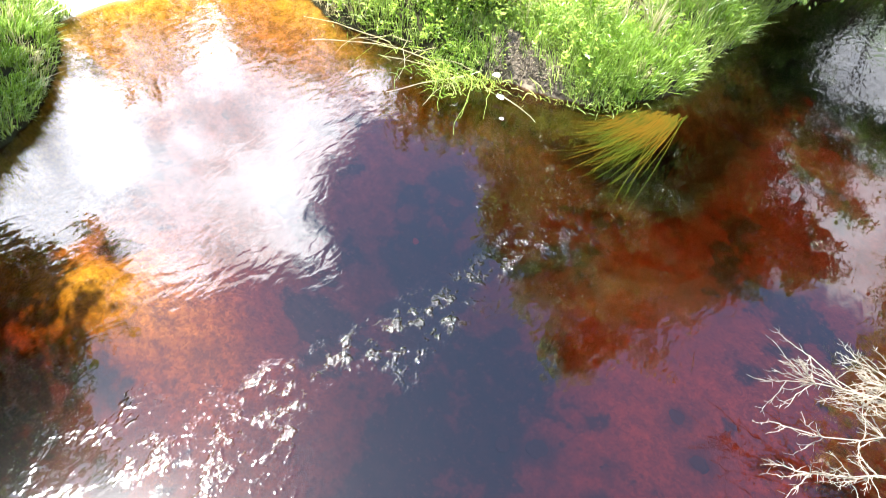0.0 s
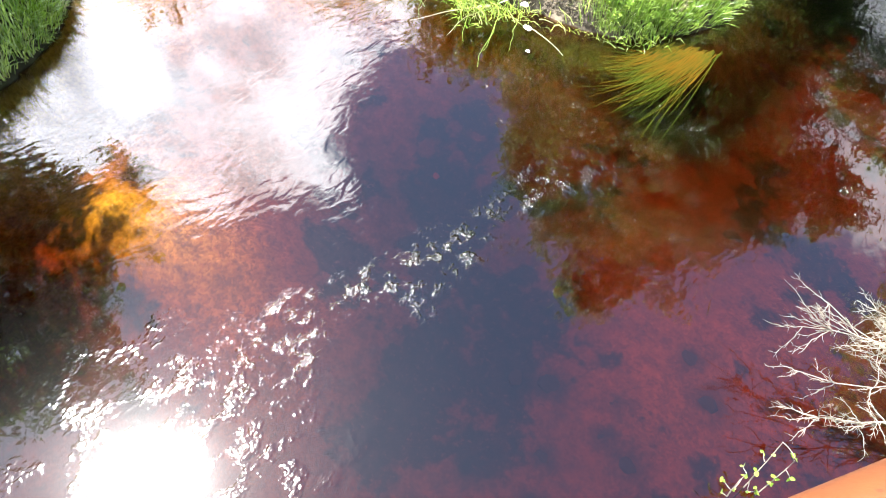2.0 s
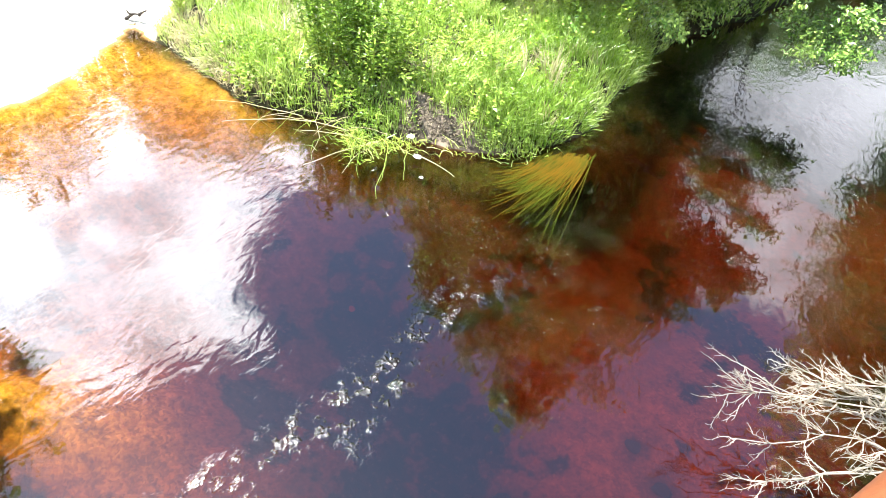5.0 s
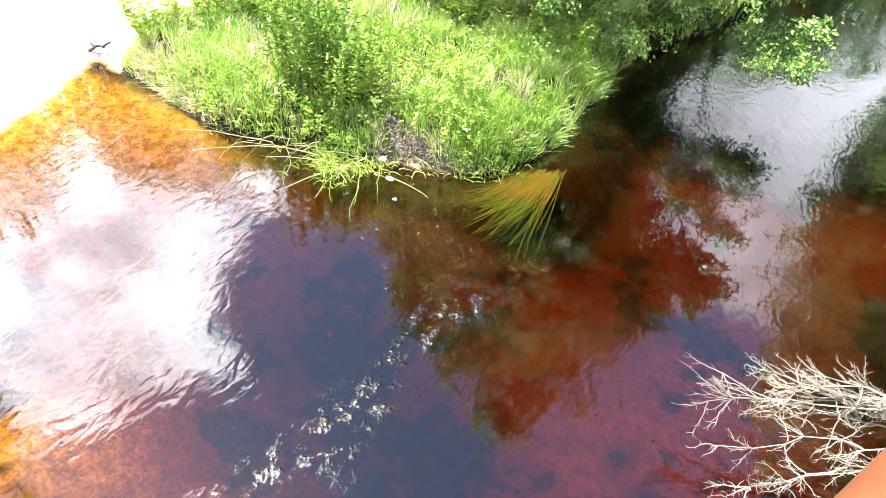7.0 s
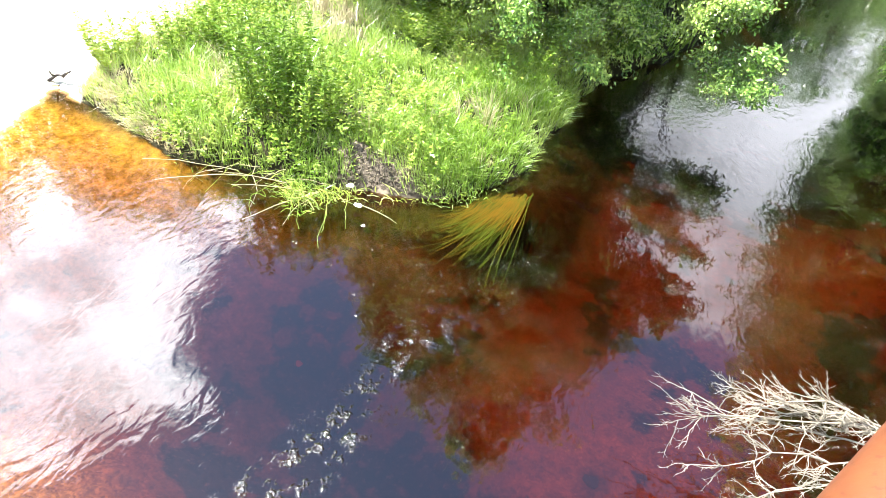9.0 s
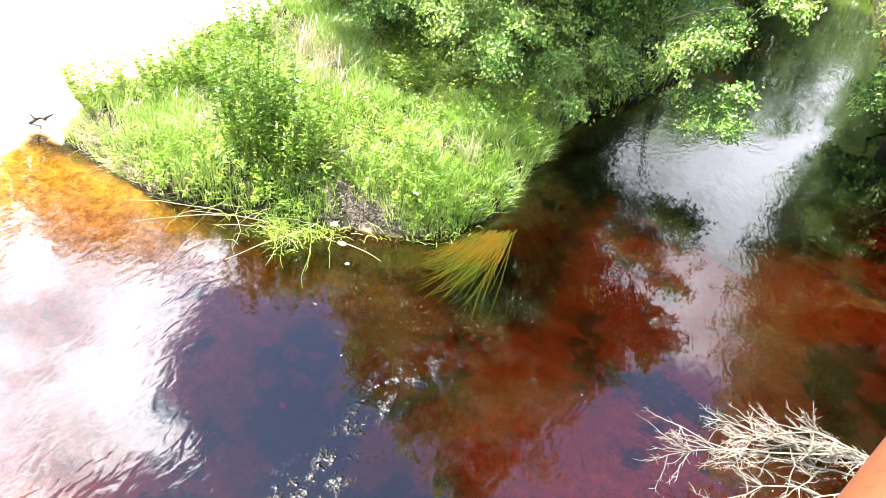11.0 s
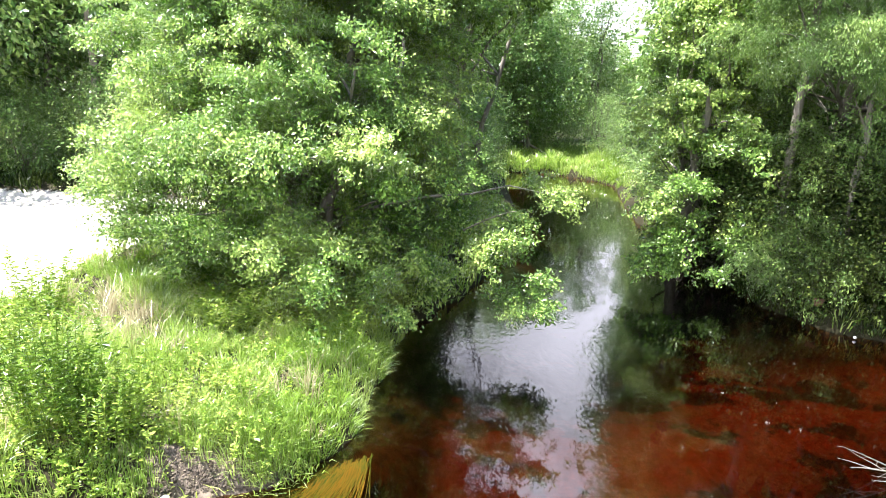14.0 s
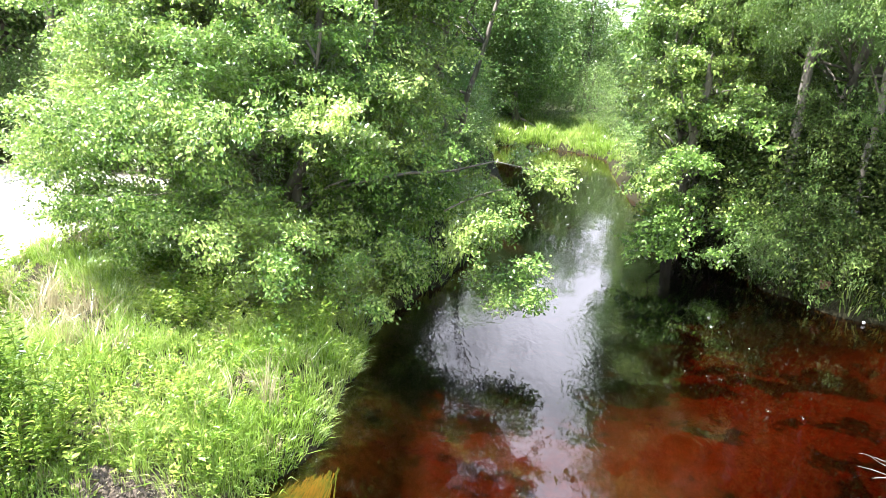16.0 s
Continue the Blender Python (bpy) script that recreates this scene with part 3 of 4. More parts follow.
def herb(base, height, spread_, n, seed, leaf=0.045, label="leafy green herb on the creek bank", mat=None):
    """A many-stemmed leafy weed."""
    r = np.random.default_rng(seed)
    root = tagged(new("shrub"), label, "shrub", group="bank herbs")
    z = float(land(base[0], base[1])[0])
    tubes, pos, along = Tubes(), [], []
    for _ in range(n):
        a, s = r.uniform(0, 2 * np.pi), spread_ * np.sqrt(r.random())
        foot = np.array([base[0] + math.cos(a) * s * 0.7, base[1] + math.sin(a) * s * 0.7, z - 0.05])
        top = foot + [math.cos(a) * s * 0.5, math.sin(a) * s * 0.5, height * r.uniform(0.5, 1.1)]
        way_ = limb(foot, top, 0.0, 0.15, 6, r)
        tubes.add(way_, np.linspace(0.006, 0.002, 6), 4)
        for q in np.linspace(0.12, 1, 24):
            c = way_[min(5, int(q * 5))] * 1.0 + (way_[min(5, int(q * 5) + 1)] - way_[min(5, int(q * 5))]) * (q * 5 % 1)
            for _k in range(2):
                b = r.uniform(0, 2 * np.pi)
                pos.append(c)
                along.append([math.cos(b), math.sin(b), r.uniform(-0.1, 0.6)])
    tagged(part("stem", tubes.mesh("stem", HERB), root), kind="stuff")
    k = len(pos)
    part("foliage", leaves_mesh("foliage", np.array(pos), np.array(along), r.uniform(0.7, 1.5, k) * leaf, mat or HERB, 0.17, r), root)
    return root


for i_, (hx, hy, hh, hs, hn) in enumerate([(-3.0, 4.35, 1.0, 0.34, 56), (-2.6, 4.3, 0.72, 0.3, 42), (-3.3, 4.75, 0.75, 0.35, 34), (-3.9, 5.1, 0.7, 0.3, 34),
                                            (-4.4, 6.3, 0.75, 0.3, 30), (-1.3, 6.3, 0.4, 0.35, 34), (-2.4, 6.5, 0.45, 0.4, 36), (-4.9, 0.9, 0.5, 0.4, 30), (-4.75, 4.4, 0.45, 0.25, 22), (-4.3, 4.75, 0.5, 0.25, 24)]):
    herb((hx, hy), hh, hs, hn, 40 + i_, mat=HERB_SHADE if i_ < 3 else None)


# ---- trees ----
def tree(name, label, foot, tops, lobes, clusters, per, leaf, mat, seed, droop=0.25, thick=0.09, spray=0.34, limbs=110, group="", width=0.33):
    """Stems from foot to tops, limbs into the lobes (x, y, z, rx, ry, rz) of the crown, and sprays of leaves."""
    r = np.random.default_rng(seed)
    root = tagged(new(name), label, "tree", group)
    boughs = Tubes()
    stems = []
    for top in tops:
        f = np.array([foot[0] + r.normal(0, 0.12), foot[1] + r.normal(0, 0.12), float(land(foot[0], foot[1])[0]) - 0.1])
        s = limb(f, top, 0.02, 0.16, 14, r)
        trunk = Tubes()
        trunk.add(s, np.linspace(thick, thick * 0.18, 14) * r.uniform(0.8, 1.1) * (0.35 if top[2] < 2.5 else 1.0), 8)
        part("trunk", trunk.mesh("trunk", BARK), root)
        stems.append(s)
    stems = np.concatenate(stems)
    # bough ends near the surface of the lobes; round each a flat, drooping spray of leaf clusters
    L = np.array(lobes, float)
    weight = (L[:, 3] * L[:, 4] * L[:, 5]) ** 0.7
    sub = 9
    n_b = clusters // sub
    # every lobe carries rounded clumps, and every clump sprays on its upper side
    clumps, size_ = [], []
    for lobe_, share in zip(L, weight / weight.sum()):
        k = max(3, int(share * n_b / 5))
        dd = unit(r.normal(0, 1, (k, 3)))
        clumps.append(lobe_[:3] + dd * r.uniform(0.25, 1, (k, 1)) ** 0.36 * lobe_[3:] * 0.9)
        size_.append(np.minimum(0.55, 0.30 * lobe_[3:].mean()) * r.uniform(0.6, 1.35, k))
    clumps, size_ = np.concatenate(clumps), np.concatenate(size_)
    which = r.choice(len(clumps), n_b, p=size_ ** 0.6 / (size_ ** 0.6).sum())
    d = unit(r.normal(0, 1, (n_b, 3)) + [0, 0, 0.35])
    tips = clumps[which] + d * size_[which][:, None] * [1, 1, 0.75]
    face = unit(d * [0.7, 0.7, 0.5] + [-0.22, -0.16, 0.48])
    flat = unit(d * [1, 1, 0.3] + [0, 0, 0.02])
    across = unit(np.cross(flat, [0, 0, 1.0]))
    u, v_ = r.normal(-0.15, 0.6, (n_b, sub, 1)), r.normal(0, 0.5, (n_b, sub, 1))
    wide = np.minimum(0.36, 0.10 + 0.55 * size_[which])[:, None, None] * r.uniform(0.6, 1.3, (n_b, 1, 1))
    c = tips[:, None] + wide * (u * flat[:, None] + v_ * across[:, None]) + r.normal(0, 0.03, (n_b, sub, 3))
    c[..., 2:] -= droop * wide * u + 0.35 * wide * u ** 2
    c, d, face = c.reshape(-1, 3), np.repeat(flat, sub, 0), np.repeat(face, sub, 0)
    ground_z = land(c[:, 0], c[:, 1])[0]
    ok = c[:, 2] > np.maximum(ground_z, 0) + 0.12
    c, d, face = c[ok], d[ok], face[ok]
    out = unit(d + r.normal(0, 0.45, c.shape) - [0, 0, droop])
    for q in r.choice(n_b, min(limbs, n_b), replace=False):
        gap = np.linalg.norm(stems - tips[q], axis=1) + np.maximum(stems[:, 2] - tips[q][2] + 0.4, 0) * 2
        a = stems[np.argsort(gap)[r.integers(0, 6)]]
        n_ = np.linalg.norm(tips[q] - a)
        boughs.add(limb(a, tips[q], 0.08, 0.22, 7, r), np.linspace(min(0.03, 0.012 + 0.008 * n_), 0.004, 7), 5)
    k = len(c)
    s = r.uniform(0, 1, (k, per))
    pos = c[:, None] + out[:, None] * (s[..., None] * spray * 0.5) + r.normal(0, 0.05, (k, per, 3)) * [1, 1, 0.6]
    pos[..., 2] -= droop * 0.4 * spray * s ** 2
    along = out[:, None] * 0.6 + r.normal(0, 0.6, (k, per, 3)) - [0, 0, droop]
    size = leaf * r.uniform(0.6, 1.25, k * per)
    tagged(part("branchwork", boughs.mesh("branchwork", BARK), root), kind="stuff")
    part("crown", leaves_mesh("crown", pos.reshape(-1, 3), along.reshape(-1, 3), size, mat, width, r, 0.72, np.repeat(face, per, 0), leaf < 0.06), root)
    return root


tree("broadleaf_tree", "many-stemmed broadleaf tree in full bright green leaf leaning over the creek", (-1.9, 8.3),
     [(-2.5, 9.0, 5.4), (-1.2, 8.8, 6.8), (-3.4, 8.6, 4.4), (0.2, 9.5, 5.6), (-2.0, 7.8, 3.8), (-0.7, 7.6, 3.6), (-1.2, 7.2, 3.2), (-1.9, 9.3, 6.2)],
     [(-2.0, 8.7, 3.4, 2.2, 1.5, 2.2), (-1.9, 8.3, 4.7, 1.7, 1.0, 0.9), (-0.9, 8.5, 4.5, 1.3, 0.9, 0.9), (-0.2, 8.8, 4.0, 0.8, 0.8, 0.9), (-3.3, 8.6, 4.5, 1.2, 1.0, 1.0), (-3.3, 8.6, 2.8, 1.2, 1.1, 1.9), (-1.1, 9.4, 5.3, 1.7, 1.4, 1.9), (-1.2, 7.7, 2.5, 1.2, 0.9, 1.0), (-2.5, 7.7, 2.5, 1.2, 0.9, 1.0),
      (-4.0, 8.3, 1.9, 0.85, 0.8, 1.1), (-3.9, 8.5, 3.3, 0.8, 0.8, 1.0), (-3.8, 8.0, 0.9, 0.8, 0.6, 0.6), (-3.1, 8.0, 1.3, 1.1, 0.7, 1.0), (-1.8, 8.05, 1.1, 1.3, 0.7, 0.9), (-0.6, 8.9, 2.1, 0.75, 1.0, 1.4), (-0.55, 8.3, 1.5, 0.8, 0.6, 1.0), (-0.1, 9.3, 5.0, 1.2, 1.2, 1.8),
      (-2.8, 9.7, 4.7, 1.5, 1.4, 1.6), (-1.5, 7.6, 0.8, 0.9, 0.5, 0.5), (-2.5, 7.0, 1.0, 0.9, 0.6, 0.6), (-1.5, 6.8, 0.9, 0.9, 0.6, 0.5), (-0.95, 7.1, 0.8, 0.5, 0.5, 0.6), (-3.2, 7.4, 1.1, 0.7, 0.6, 0.7), (-0.45, 7.7, 0.9, 0.4, 0.4, 0.6), (-2.8, 6.9, 2.5, 1.1, 0.8, 0.8), (-1.6, 6.7, 2.6, 1.2, 0.8, 0.8), (-0.7, 7.2, 2.3, 0.7, 0.7, 0.8), (-2.0, 6.5, 1.5, 1.0, 0.5, 0.5), (-0.75, 7.95, 1.1, 0.6, 0.6, 0.9), (-0.35, 8.9, 1.0, 0.5, 0.6, 0.7)] +
     [(0.72, 7.0, 0.72, 0.38, 0.3, 0.26), (1.1, 6.8, 0.62, 0.34, 0.28, 0.18), (0.58, 7.3, 1.15, 0.34, 0.3, 0.28), (0.7, 7.7, 1.65, 0.36, 0.32, 0.26), (1.02, 7.9, 1.95, 0.42, 0.34, 0.2), (1.2, 7.6, 1.7, 0.26, 0.22, 0.18)],
     15400, 42, 0.050, MAPLE, 11, spray=0.42, limbs=130, width=0.27)
tree("broadleaf_tree", "tall broadleaf tree standing behind the many-stemmed one", (-1.3, 11.3),
     [(-1.6, 11.0, 11.0), (-3.3, 11.0, 9.3), (0.7, 11.4, 7.4)],
     [(-1.74, 10.79, 11.06, 1.4, 1.2, 1.3), (-3.6, 10.9, 8.99, 1.2, 1.2, 1.4), (-4.25, 10.79, 7.79, 1.0, 1.0, 1.5), (-2.62, 10.79, 10.41, 1.2, 1.0, 1.4), (-0.55, 10.9, 10.08, 1.1, 1.0, 1.3), (-0.44, 11.23, 8.34, 1.3, 1.2, 1.6), (0.6, 11.23, 5.28, 0.8, 0.9, 1.3), (1.14, 11.66, 6.48, 0.7, 0.8, 1.2), (0.65, 11.34, 7.46, 0.9, 0.9, 0.9), (1.42, 10.9, 5.18, 0.6, 0.7, 1.0), (-1.74, 10.68, 8.55, 2.0, 1.2, 1.4)],
     4600, 14, 0.095, MAPLE, 17, spray=0.42, limbs=80)
tree("bank_tree", "dense broadleaf tree on the creek bank", (0.2, 13.6), [(-0.4, 13.4, 7.0), (-1.4, 13.8, 6.5), (1.7, 13.8, 7.2)],
     [(-1.3, 13.6, 4.4, 1.7, 1.7, 3.0), (-0.2, 13.4, 6.4, 1.2, 1.2, 1.5), (-2.4, 13.5, 3.4, 1.5, 1.6, 2.6), (-0.2, 12.6, 1.4, 0.9, 0.9, 1.0), (1.9, 13.9, 7.1, 1.2, 1.0, 1.1), (-1.8, 17.5, 4.0, 1.4, 2.0, 3.4)],
     2400, 13, 0.12, FOREST, 12)
tree("bank_tree", "broadleaf tree with pale leaf sprays hanging over the water", (4.9, 12.3), [(4.8, 11.9, 6.6), (5.5, 12.8, 7.4), (3.8, 11.2, 3.0)],
     [(4.5, 11.6, 3.4, 1.25, 1.3, 2.1), (4.6, 9.3, 0.8, 0.8, 0.5, 0.5), (4.5, 10.2, 1.7, 1.2, 0.9, 1.1), (3.5, 10.0, 1.2, 0.8, 0.6, 0.7), (3.9, 11.4, 2.6, 0.7, 0.9, 1.4), (5.9, 14.5, 3.0, 1.5, 1.5, 2.4), (4.3, 10.8, 4.2, 0.8, 0.9, 1.6)],
     3600, 34, 0.066, MAPLE, 13, spray=0.42, width=0.28)
tree("willow_like_tree", "tall fine-leaved tree with drooping olive-green sprays", (6.0, 10.6), [(5.6, 10.0, 7.6), (6.8, 10.4, 8.6), (7.4, 9.6, 6.0), (6.3, 11.2, 9.0)],
     [(5.7, 9.9, 3.6, 1.6, 1.4, 2.4), (5.6, 10.2, 6.4, 1.7, 1.6, 2.4), (7.2, 9.2, 2.2, 1.5, 1.1, 1.5), (7.4, 9.9, 5.2, 2.0, 1.7, 2.6), (5.6, 9.2, 1.2, 1.0, 0.7, 0.8), (6.4, 8.8, 1.0, 1.3, 0.6, 0.8), (8.4, 8.6, 2.4, 1.4, 1.0, 2.0), (6.6, 10.6, 8.4, 1.8, 1.6, 1.8), (5.0, 12.4, 5.6, 1.2, 1.4, 2.2), (4.4, 12.2, 4.4, 0.9, 0.9, 1.6), (5.8, 13.0, 6.7, 1.6, 1.6, 2.2), (5.9, 8.7, 0.8, 0.9, 0.5, 0.5), (7.2, 8.3, 0.9, 0.9, 0.5, 0.5), (5.3, 9.2, 1.0, 1.0, 0.6, 0.6),
      # the last five lobes, above the view, are added to shade the bank
      (5.2, 8.7, 3.6, 1.1, 0.9, 1.7), (6.6, 8.4, 4.4, 1.4, 1.0, 2.2), (8.4, 8.2, 5.0, 1.5, 1.2, 2.2), (5.0, 9.2, 5.4, 1.3, 1.0, 1.2), (6.4, 8.8, 6.4, 1.5, 1.0, 1.2), (8.0, 9.4, 7.4, 1.8, 1.4, 1.8), (4.9, 8.8, 5.2, 1.1, 1.0, 0.8), (3.9, 8.8, 5.0, 0.9, 0.8, 0.5), (5.0, 8.2, 5.8, 1.2, 0.8, 0.6), (5.6, 8.4, 6.0, 1.3, 1.0, 0.9), (6.9, 8.0, 6.4, 1.4, 1.0, 1.0)],
     12500, 44, 0.052, WILLOW, 14, 0.6, spray=0.45, width=0.17)
tree("small_tree", "small leafy tree on the low side bank", (-5.7, 0.5), [(-5.3, 0.6, 3.8), (-5.9, 0.2, 4.0)],
     [(-5.3, 0.8, 2.5, 0.8, 0.8, 1.1), (-5.6, 0.3, 3.6, 0.9, 0.9, 1.1), (-5.2, -0.3, 3.8, 0.9, 0.9, 1.1), (-5.4, -1.0, 3.2, 0.9, 0.8, 1.2)], 1700, 16, 0.085, MAPLE, 15, limbs=60, thick=0.05)


def leaning_trunk(a, b, thick, seed):
    """A bare grey stem that shows between the leaves of the bank."""
    r = np.random.default_rng(seed)
    t = Tubes()
    w_ = limb(a, b, 0.02, 0.10, 14, r)
    t.add(w_, np.linspace(thick, thick * 0.55, 14), 9)
    for k in (8, 10, 12):
        t.add(limb(w_[k], w_[k] + [r.uniform(-0.5, 0.5), -r.uniform(0.1, 0.3), r.uniform(0.5, 0.9)], 0.05, 0.12, 7, r), np.linspace(thick * 0.4, thick * 0.12, 7), 6)
    tagged(new("tree_trunk", t.mesh("tree_trunk", BARK)), "grey bare tree trunk among the leaves of the shaded bank", "tree trunk", "bank trunks")


leaning_trunk((5.12, 9.65, 0.15), (5.0, 9.6, 4.8), 0.085, 91)
leaning_trunk((5.75, 9.0, 0.15), (5.6, 8.9, 4.2), 0.055, 92)
leaning_trunk((3.95, 11.0, 0.0), (4.05, 10.6, 3.0), 0.10, 93)


def forest_tree(seed, height, wide, n=1500, leaf=0.15):
    """A background tree about the origin."""
    r = np.random.default_rng(seed)
    lobes = [(r.normal(0, wide * 0.35), r.normal(0, wide * 0.35), height * q, wide * r.uniform(0.5, 0.8), wide * r.uniform(0.5, 0.8), height * 0.17) for q in (0.25, 0.4, 0.5, 0.62, 0.75, 0.86)]
    root = tagged(new("forest_tree"), "tall broadleaf tree in the dense creekside forest", "tree", "creekside forest")
    trunk = Tubes()
    for _ in range(2):
        trunk.add(limb((r.normal(0, 0.2), r.normal(0, 0.2), -0.4), (r.normal(0, 0.5), r.normal(0, 0.5), height * 0.9), 0, 0.1, 12, r), np.linspace(0.13, 0.03, 12), 7)
    L = np.array(lobes)
    which = r.integers(0, len(L), n)
    d = unit(r.normal(0, 1, (n, 3)))
    c = L[which, :3] + d * r.uniform(0.1, 1, (n, 1)) ** 0.4 * L[which, 3:]
    out = unit(d + r.normal(0, 0.4, d.shape) - [0, 0, 0.3])
    s = r.uniform(0, 1, (n, 9))
    pos = c[:, None] + out[:, None] * s[..., None] * 0.5 + r.normal(0, 0.12, (n, 9, 3))
    along = out[:, None] * 0.6 + r.normal(0, 0.6, (n, 9, 3)) - [0, 0, 0.3]
    part("trunk", trunk.mesh("trunk", BARK), root)
    part("crown", leaves_mesh("crown", pos.reshape(-1, 3), along.reshape(-1, 3), r.uniform(0.67, 1.33, n * 9) * leaf, FOREST, 0.36, r, small=True), root)
    return root


def undergrowth(seed, height, wide, mat=None):
    """A dense shrub down to the ground, about the origin."""
    r = np.random.default_rng(seed)
    root = tagged(new("forest_shrub"), "dense leafy shrub in the forest undergrowth", "shrub", "forest undergrowth")
    n = 1150
    d = unit(r.normal(0, 1, (n, 3)))
    c = d * r.uniform(0.1, 1, (n, 1)) ** 0.4 * [wide, wide * 0.8, height * 0.55] + [0, 0, height * 0.45]
    c += r.normal(0, 0.15, c.shape)
    stems = Tubes()
    for q in range(14):
        stems.add(limb((0, 0, -0.1), c[q], 0.1, 0.15, 6, r), np.linspace(0.02, 0.006, 6), 5)
    s = r.uniform(0, 1, (n, 9))
    pos = c[:, None] + d[:, None] * s[..., None] * 0.3 + r.normal(0, 0.1, (n, 9, 3))
    along = d[:, None] * 0.6 + r.normal(0, 0.6, (n, 9, 3)) - [0, 0, 0.2]
    tagged(part("stem", stems.mesh("stem", BARK), root), kind="stuff")
    part("foliage", leaves_mesh("foliage", pos.reshape(-1, 3), along.reshape(-1, 3), r.uniform(0.035, 0.075, n * 9), mat or FOREST, 0.33, r, small=True), root)
    return root


shrubs = [undergrowth(80, 2.2, 1.2), undergrowth(81, 1.6, 1.0), undergrowth(82, 2.8, 1.3)]
# right-bank shrub with the shade put into its leaf colour
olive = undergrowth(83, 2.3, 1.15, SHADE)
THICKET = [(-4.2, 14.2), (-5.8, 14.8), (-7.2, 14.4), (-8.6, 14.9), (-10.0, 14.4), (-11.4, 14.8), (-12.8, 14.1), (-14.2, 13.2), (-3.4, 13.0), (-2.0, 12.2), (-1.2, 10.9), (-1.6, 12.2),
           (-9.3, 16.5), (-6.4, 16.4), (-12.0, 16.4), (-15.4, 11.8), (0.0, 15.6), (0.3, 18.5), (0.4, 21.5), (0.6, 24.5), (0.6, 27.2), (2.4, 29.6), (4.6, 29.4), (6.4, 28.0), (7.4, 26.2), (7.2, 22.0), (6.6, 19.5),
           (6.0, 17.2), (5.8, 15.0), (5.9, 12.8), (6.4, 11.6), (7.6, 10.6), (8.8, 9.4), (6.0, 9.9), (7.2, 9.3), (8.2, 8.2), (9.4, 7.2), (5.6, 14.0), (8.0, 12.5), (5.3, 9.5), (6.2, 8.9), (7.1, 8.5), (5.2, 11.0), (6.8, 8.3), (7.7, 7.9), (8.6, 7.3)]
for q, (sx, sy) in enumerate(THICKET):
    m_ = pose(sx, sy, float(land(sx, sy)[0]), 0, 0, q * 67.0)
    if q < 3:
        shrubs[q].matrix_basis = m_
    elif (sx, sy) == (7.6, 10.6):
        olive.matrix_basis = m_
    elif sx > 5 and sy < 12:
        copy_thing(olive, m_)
    else:
        copy_thing(shrubs[q % 3], m_)

kinds = [forest_tree(60 + q, hgt, wd) for q, (hgt, wd) in enumerate([(9.5, 2.2), (8.0, 2.4), (11.0, 2.6)])]
# the last nine stand unseen behind the camera, added to cut fill light
SPOTS = [(-4.6, 15.5), (-6.5, 16.0), (-8.6, 15.3), (-10.5, 16.4), (-12.5, 15.2), (-14.5, 14.2), (-7.6, 18.5), (-11.5, 18.6), (-3.2, 18.0), (-15.8, 13.2), (-15.5, 17.5), (-17.5, 8.5),
         (-1.8, 21.0), (-2.4, 24.5), (1.2, 29.5), (3.0, 32.0), (-1.5, 29.0), (10.4, 31.0), (9.8, 26.8), (9.8, 24.0), (8.2, 20.5), (7.4, 17.0), (9.4, 14.0), (10.5, 10.5), (9.0, 17.5), (10.8, 22.0),
         (12.0, 7.0), (13.0, 2.0), (11.0, -4.0), (-18.5, 4.0), (-17.0, -1.0), (-15.0, -6.0), (5.0, 37.0), (4.2, 31.5), (2.0, 30.6), (9.4, 29.0), (3.0, 28.8), (-2.4, 19.0), (8.2, 15.6), (8.8, 13.0), (-4.5, 24.0), (11.5, 32.0), (0.0, 37.0), (8.6, 39.0), (7.6, 36.0), (-17.1, 10.9), (-9.0, -13.5), (-4.5, -15.0), (0.5, -16.0), (5.5, -14.5), (10.5, -10.5), (-13.0, -9.5), (-6.5, -19.0), (3.0, -20.0), (9.0, -17.0)]
FAR = [(-30, 80), (-18, 86), (-8, 88), (1, 90), (9, 86), (15, 90), (19.5, 92), (24, 88), (31, 84), (39, 80), (48, 74), (4, 60), (-6, 55), (-16, 50), (22, 52), (30, 48), (-26, 40), (36, 34), (-32, 22), (38, 14)]
rr = np.random.default_rng(99)
for q, (sx, sy) in enumerate(SPOTS):
    m_ = pose(sx, sy, float(land(sx, sy)[0]), 0, 0, float(rr.uniform(0, 360)))
    if sx < -17:
        m_ = m_ @ Matrix.Diagonal((1, 1, 0.86, 1))
    elif 1 < sx < 9 and sy > 27:
        m_ = m_ @ Matrix.Diagonal((0.85, 0.85, 0.78, 1))
    elif sx > 6 and sy < 20:
        m_ = m_ @ Matrix.Diagonal((1.15, 1.15, 1.3, 1))
    if q < 3:
        kinds[q].matrix_basis = m_
    else:
        copy_thing(kinds[q % 3], m_)


distant = forest_tree(64, 9.0, 2.4, 420, 0.26)
for q, (sx, sy) in enumerate(FAR):
    m_ = pose(sx, sy, 0.3, 0, 0, q * 51.0) @ Matrix.Diagonal((2.0, 2.0, 0.95, 1))
    if q:
        copy_thing(distant, m_)
    else:
        distant.matrix_basis = m_


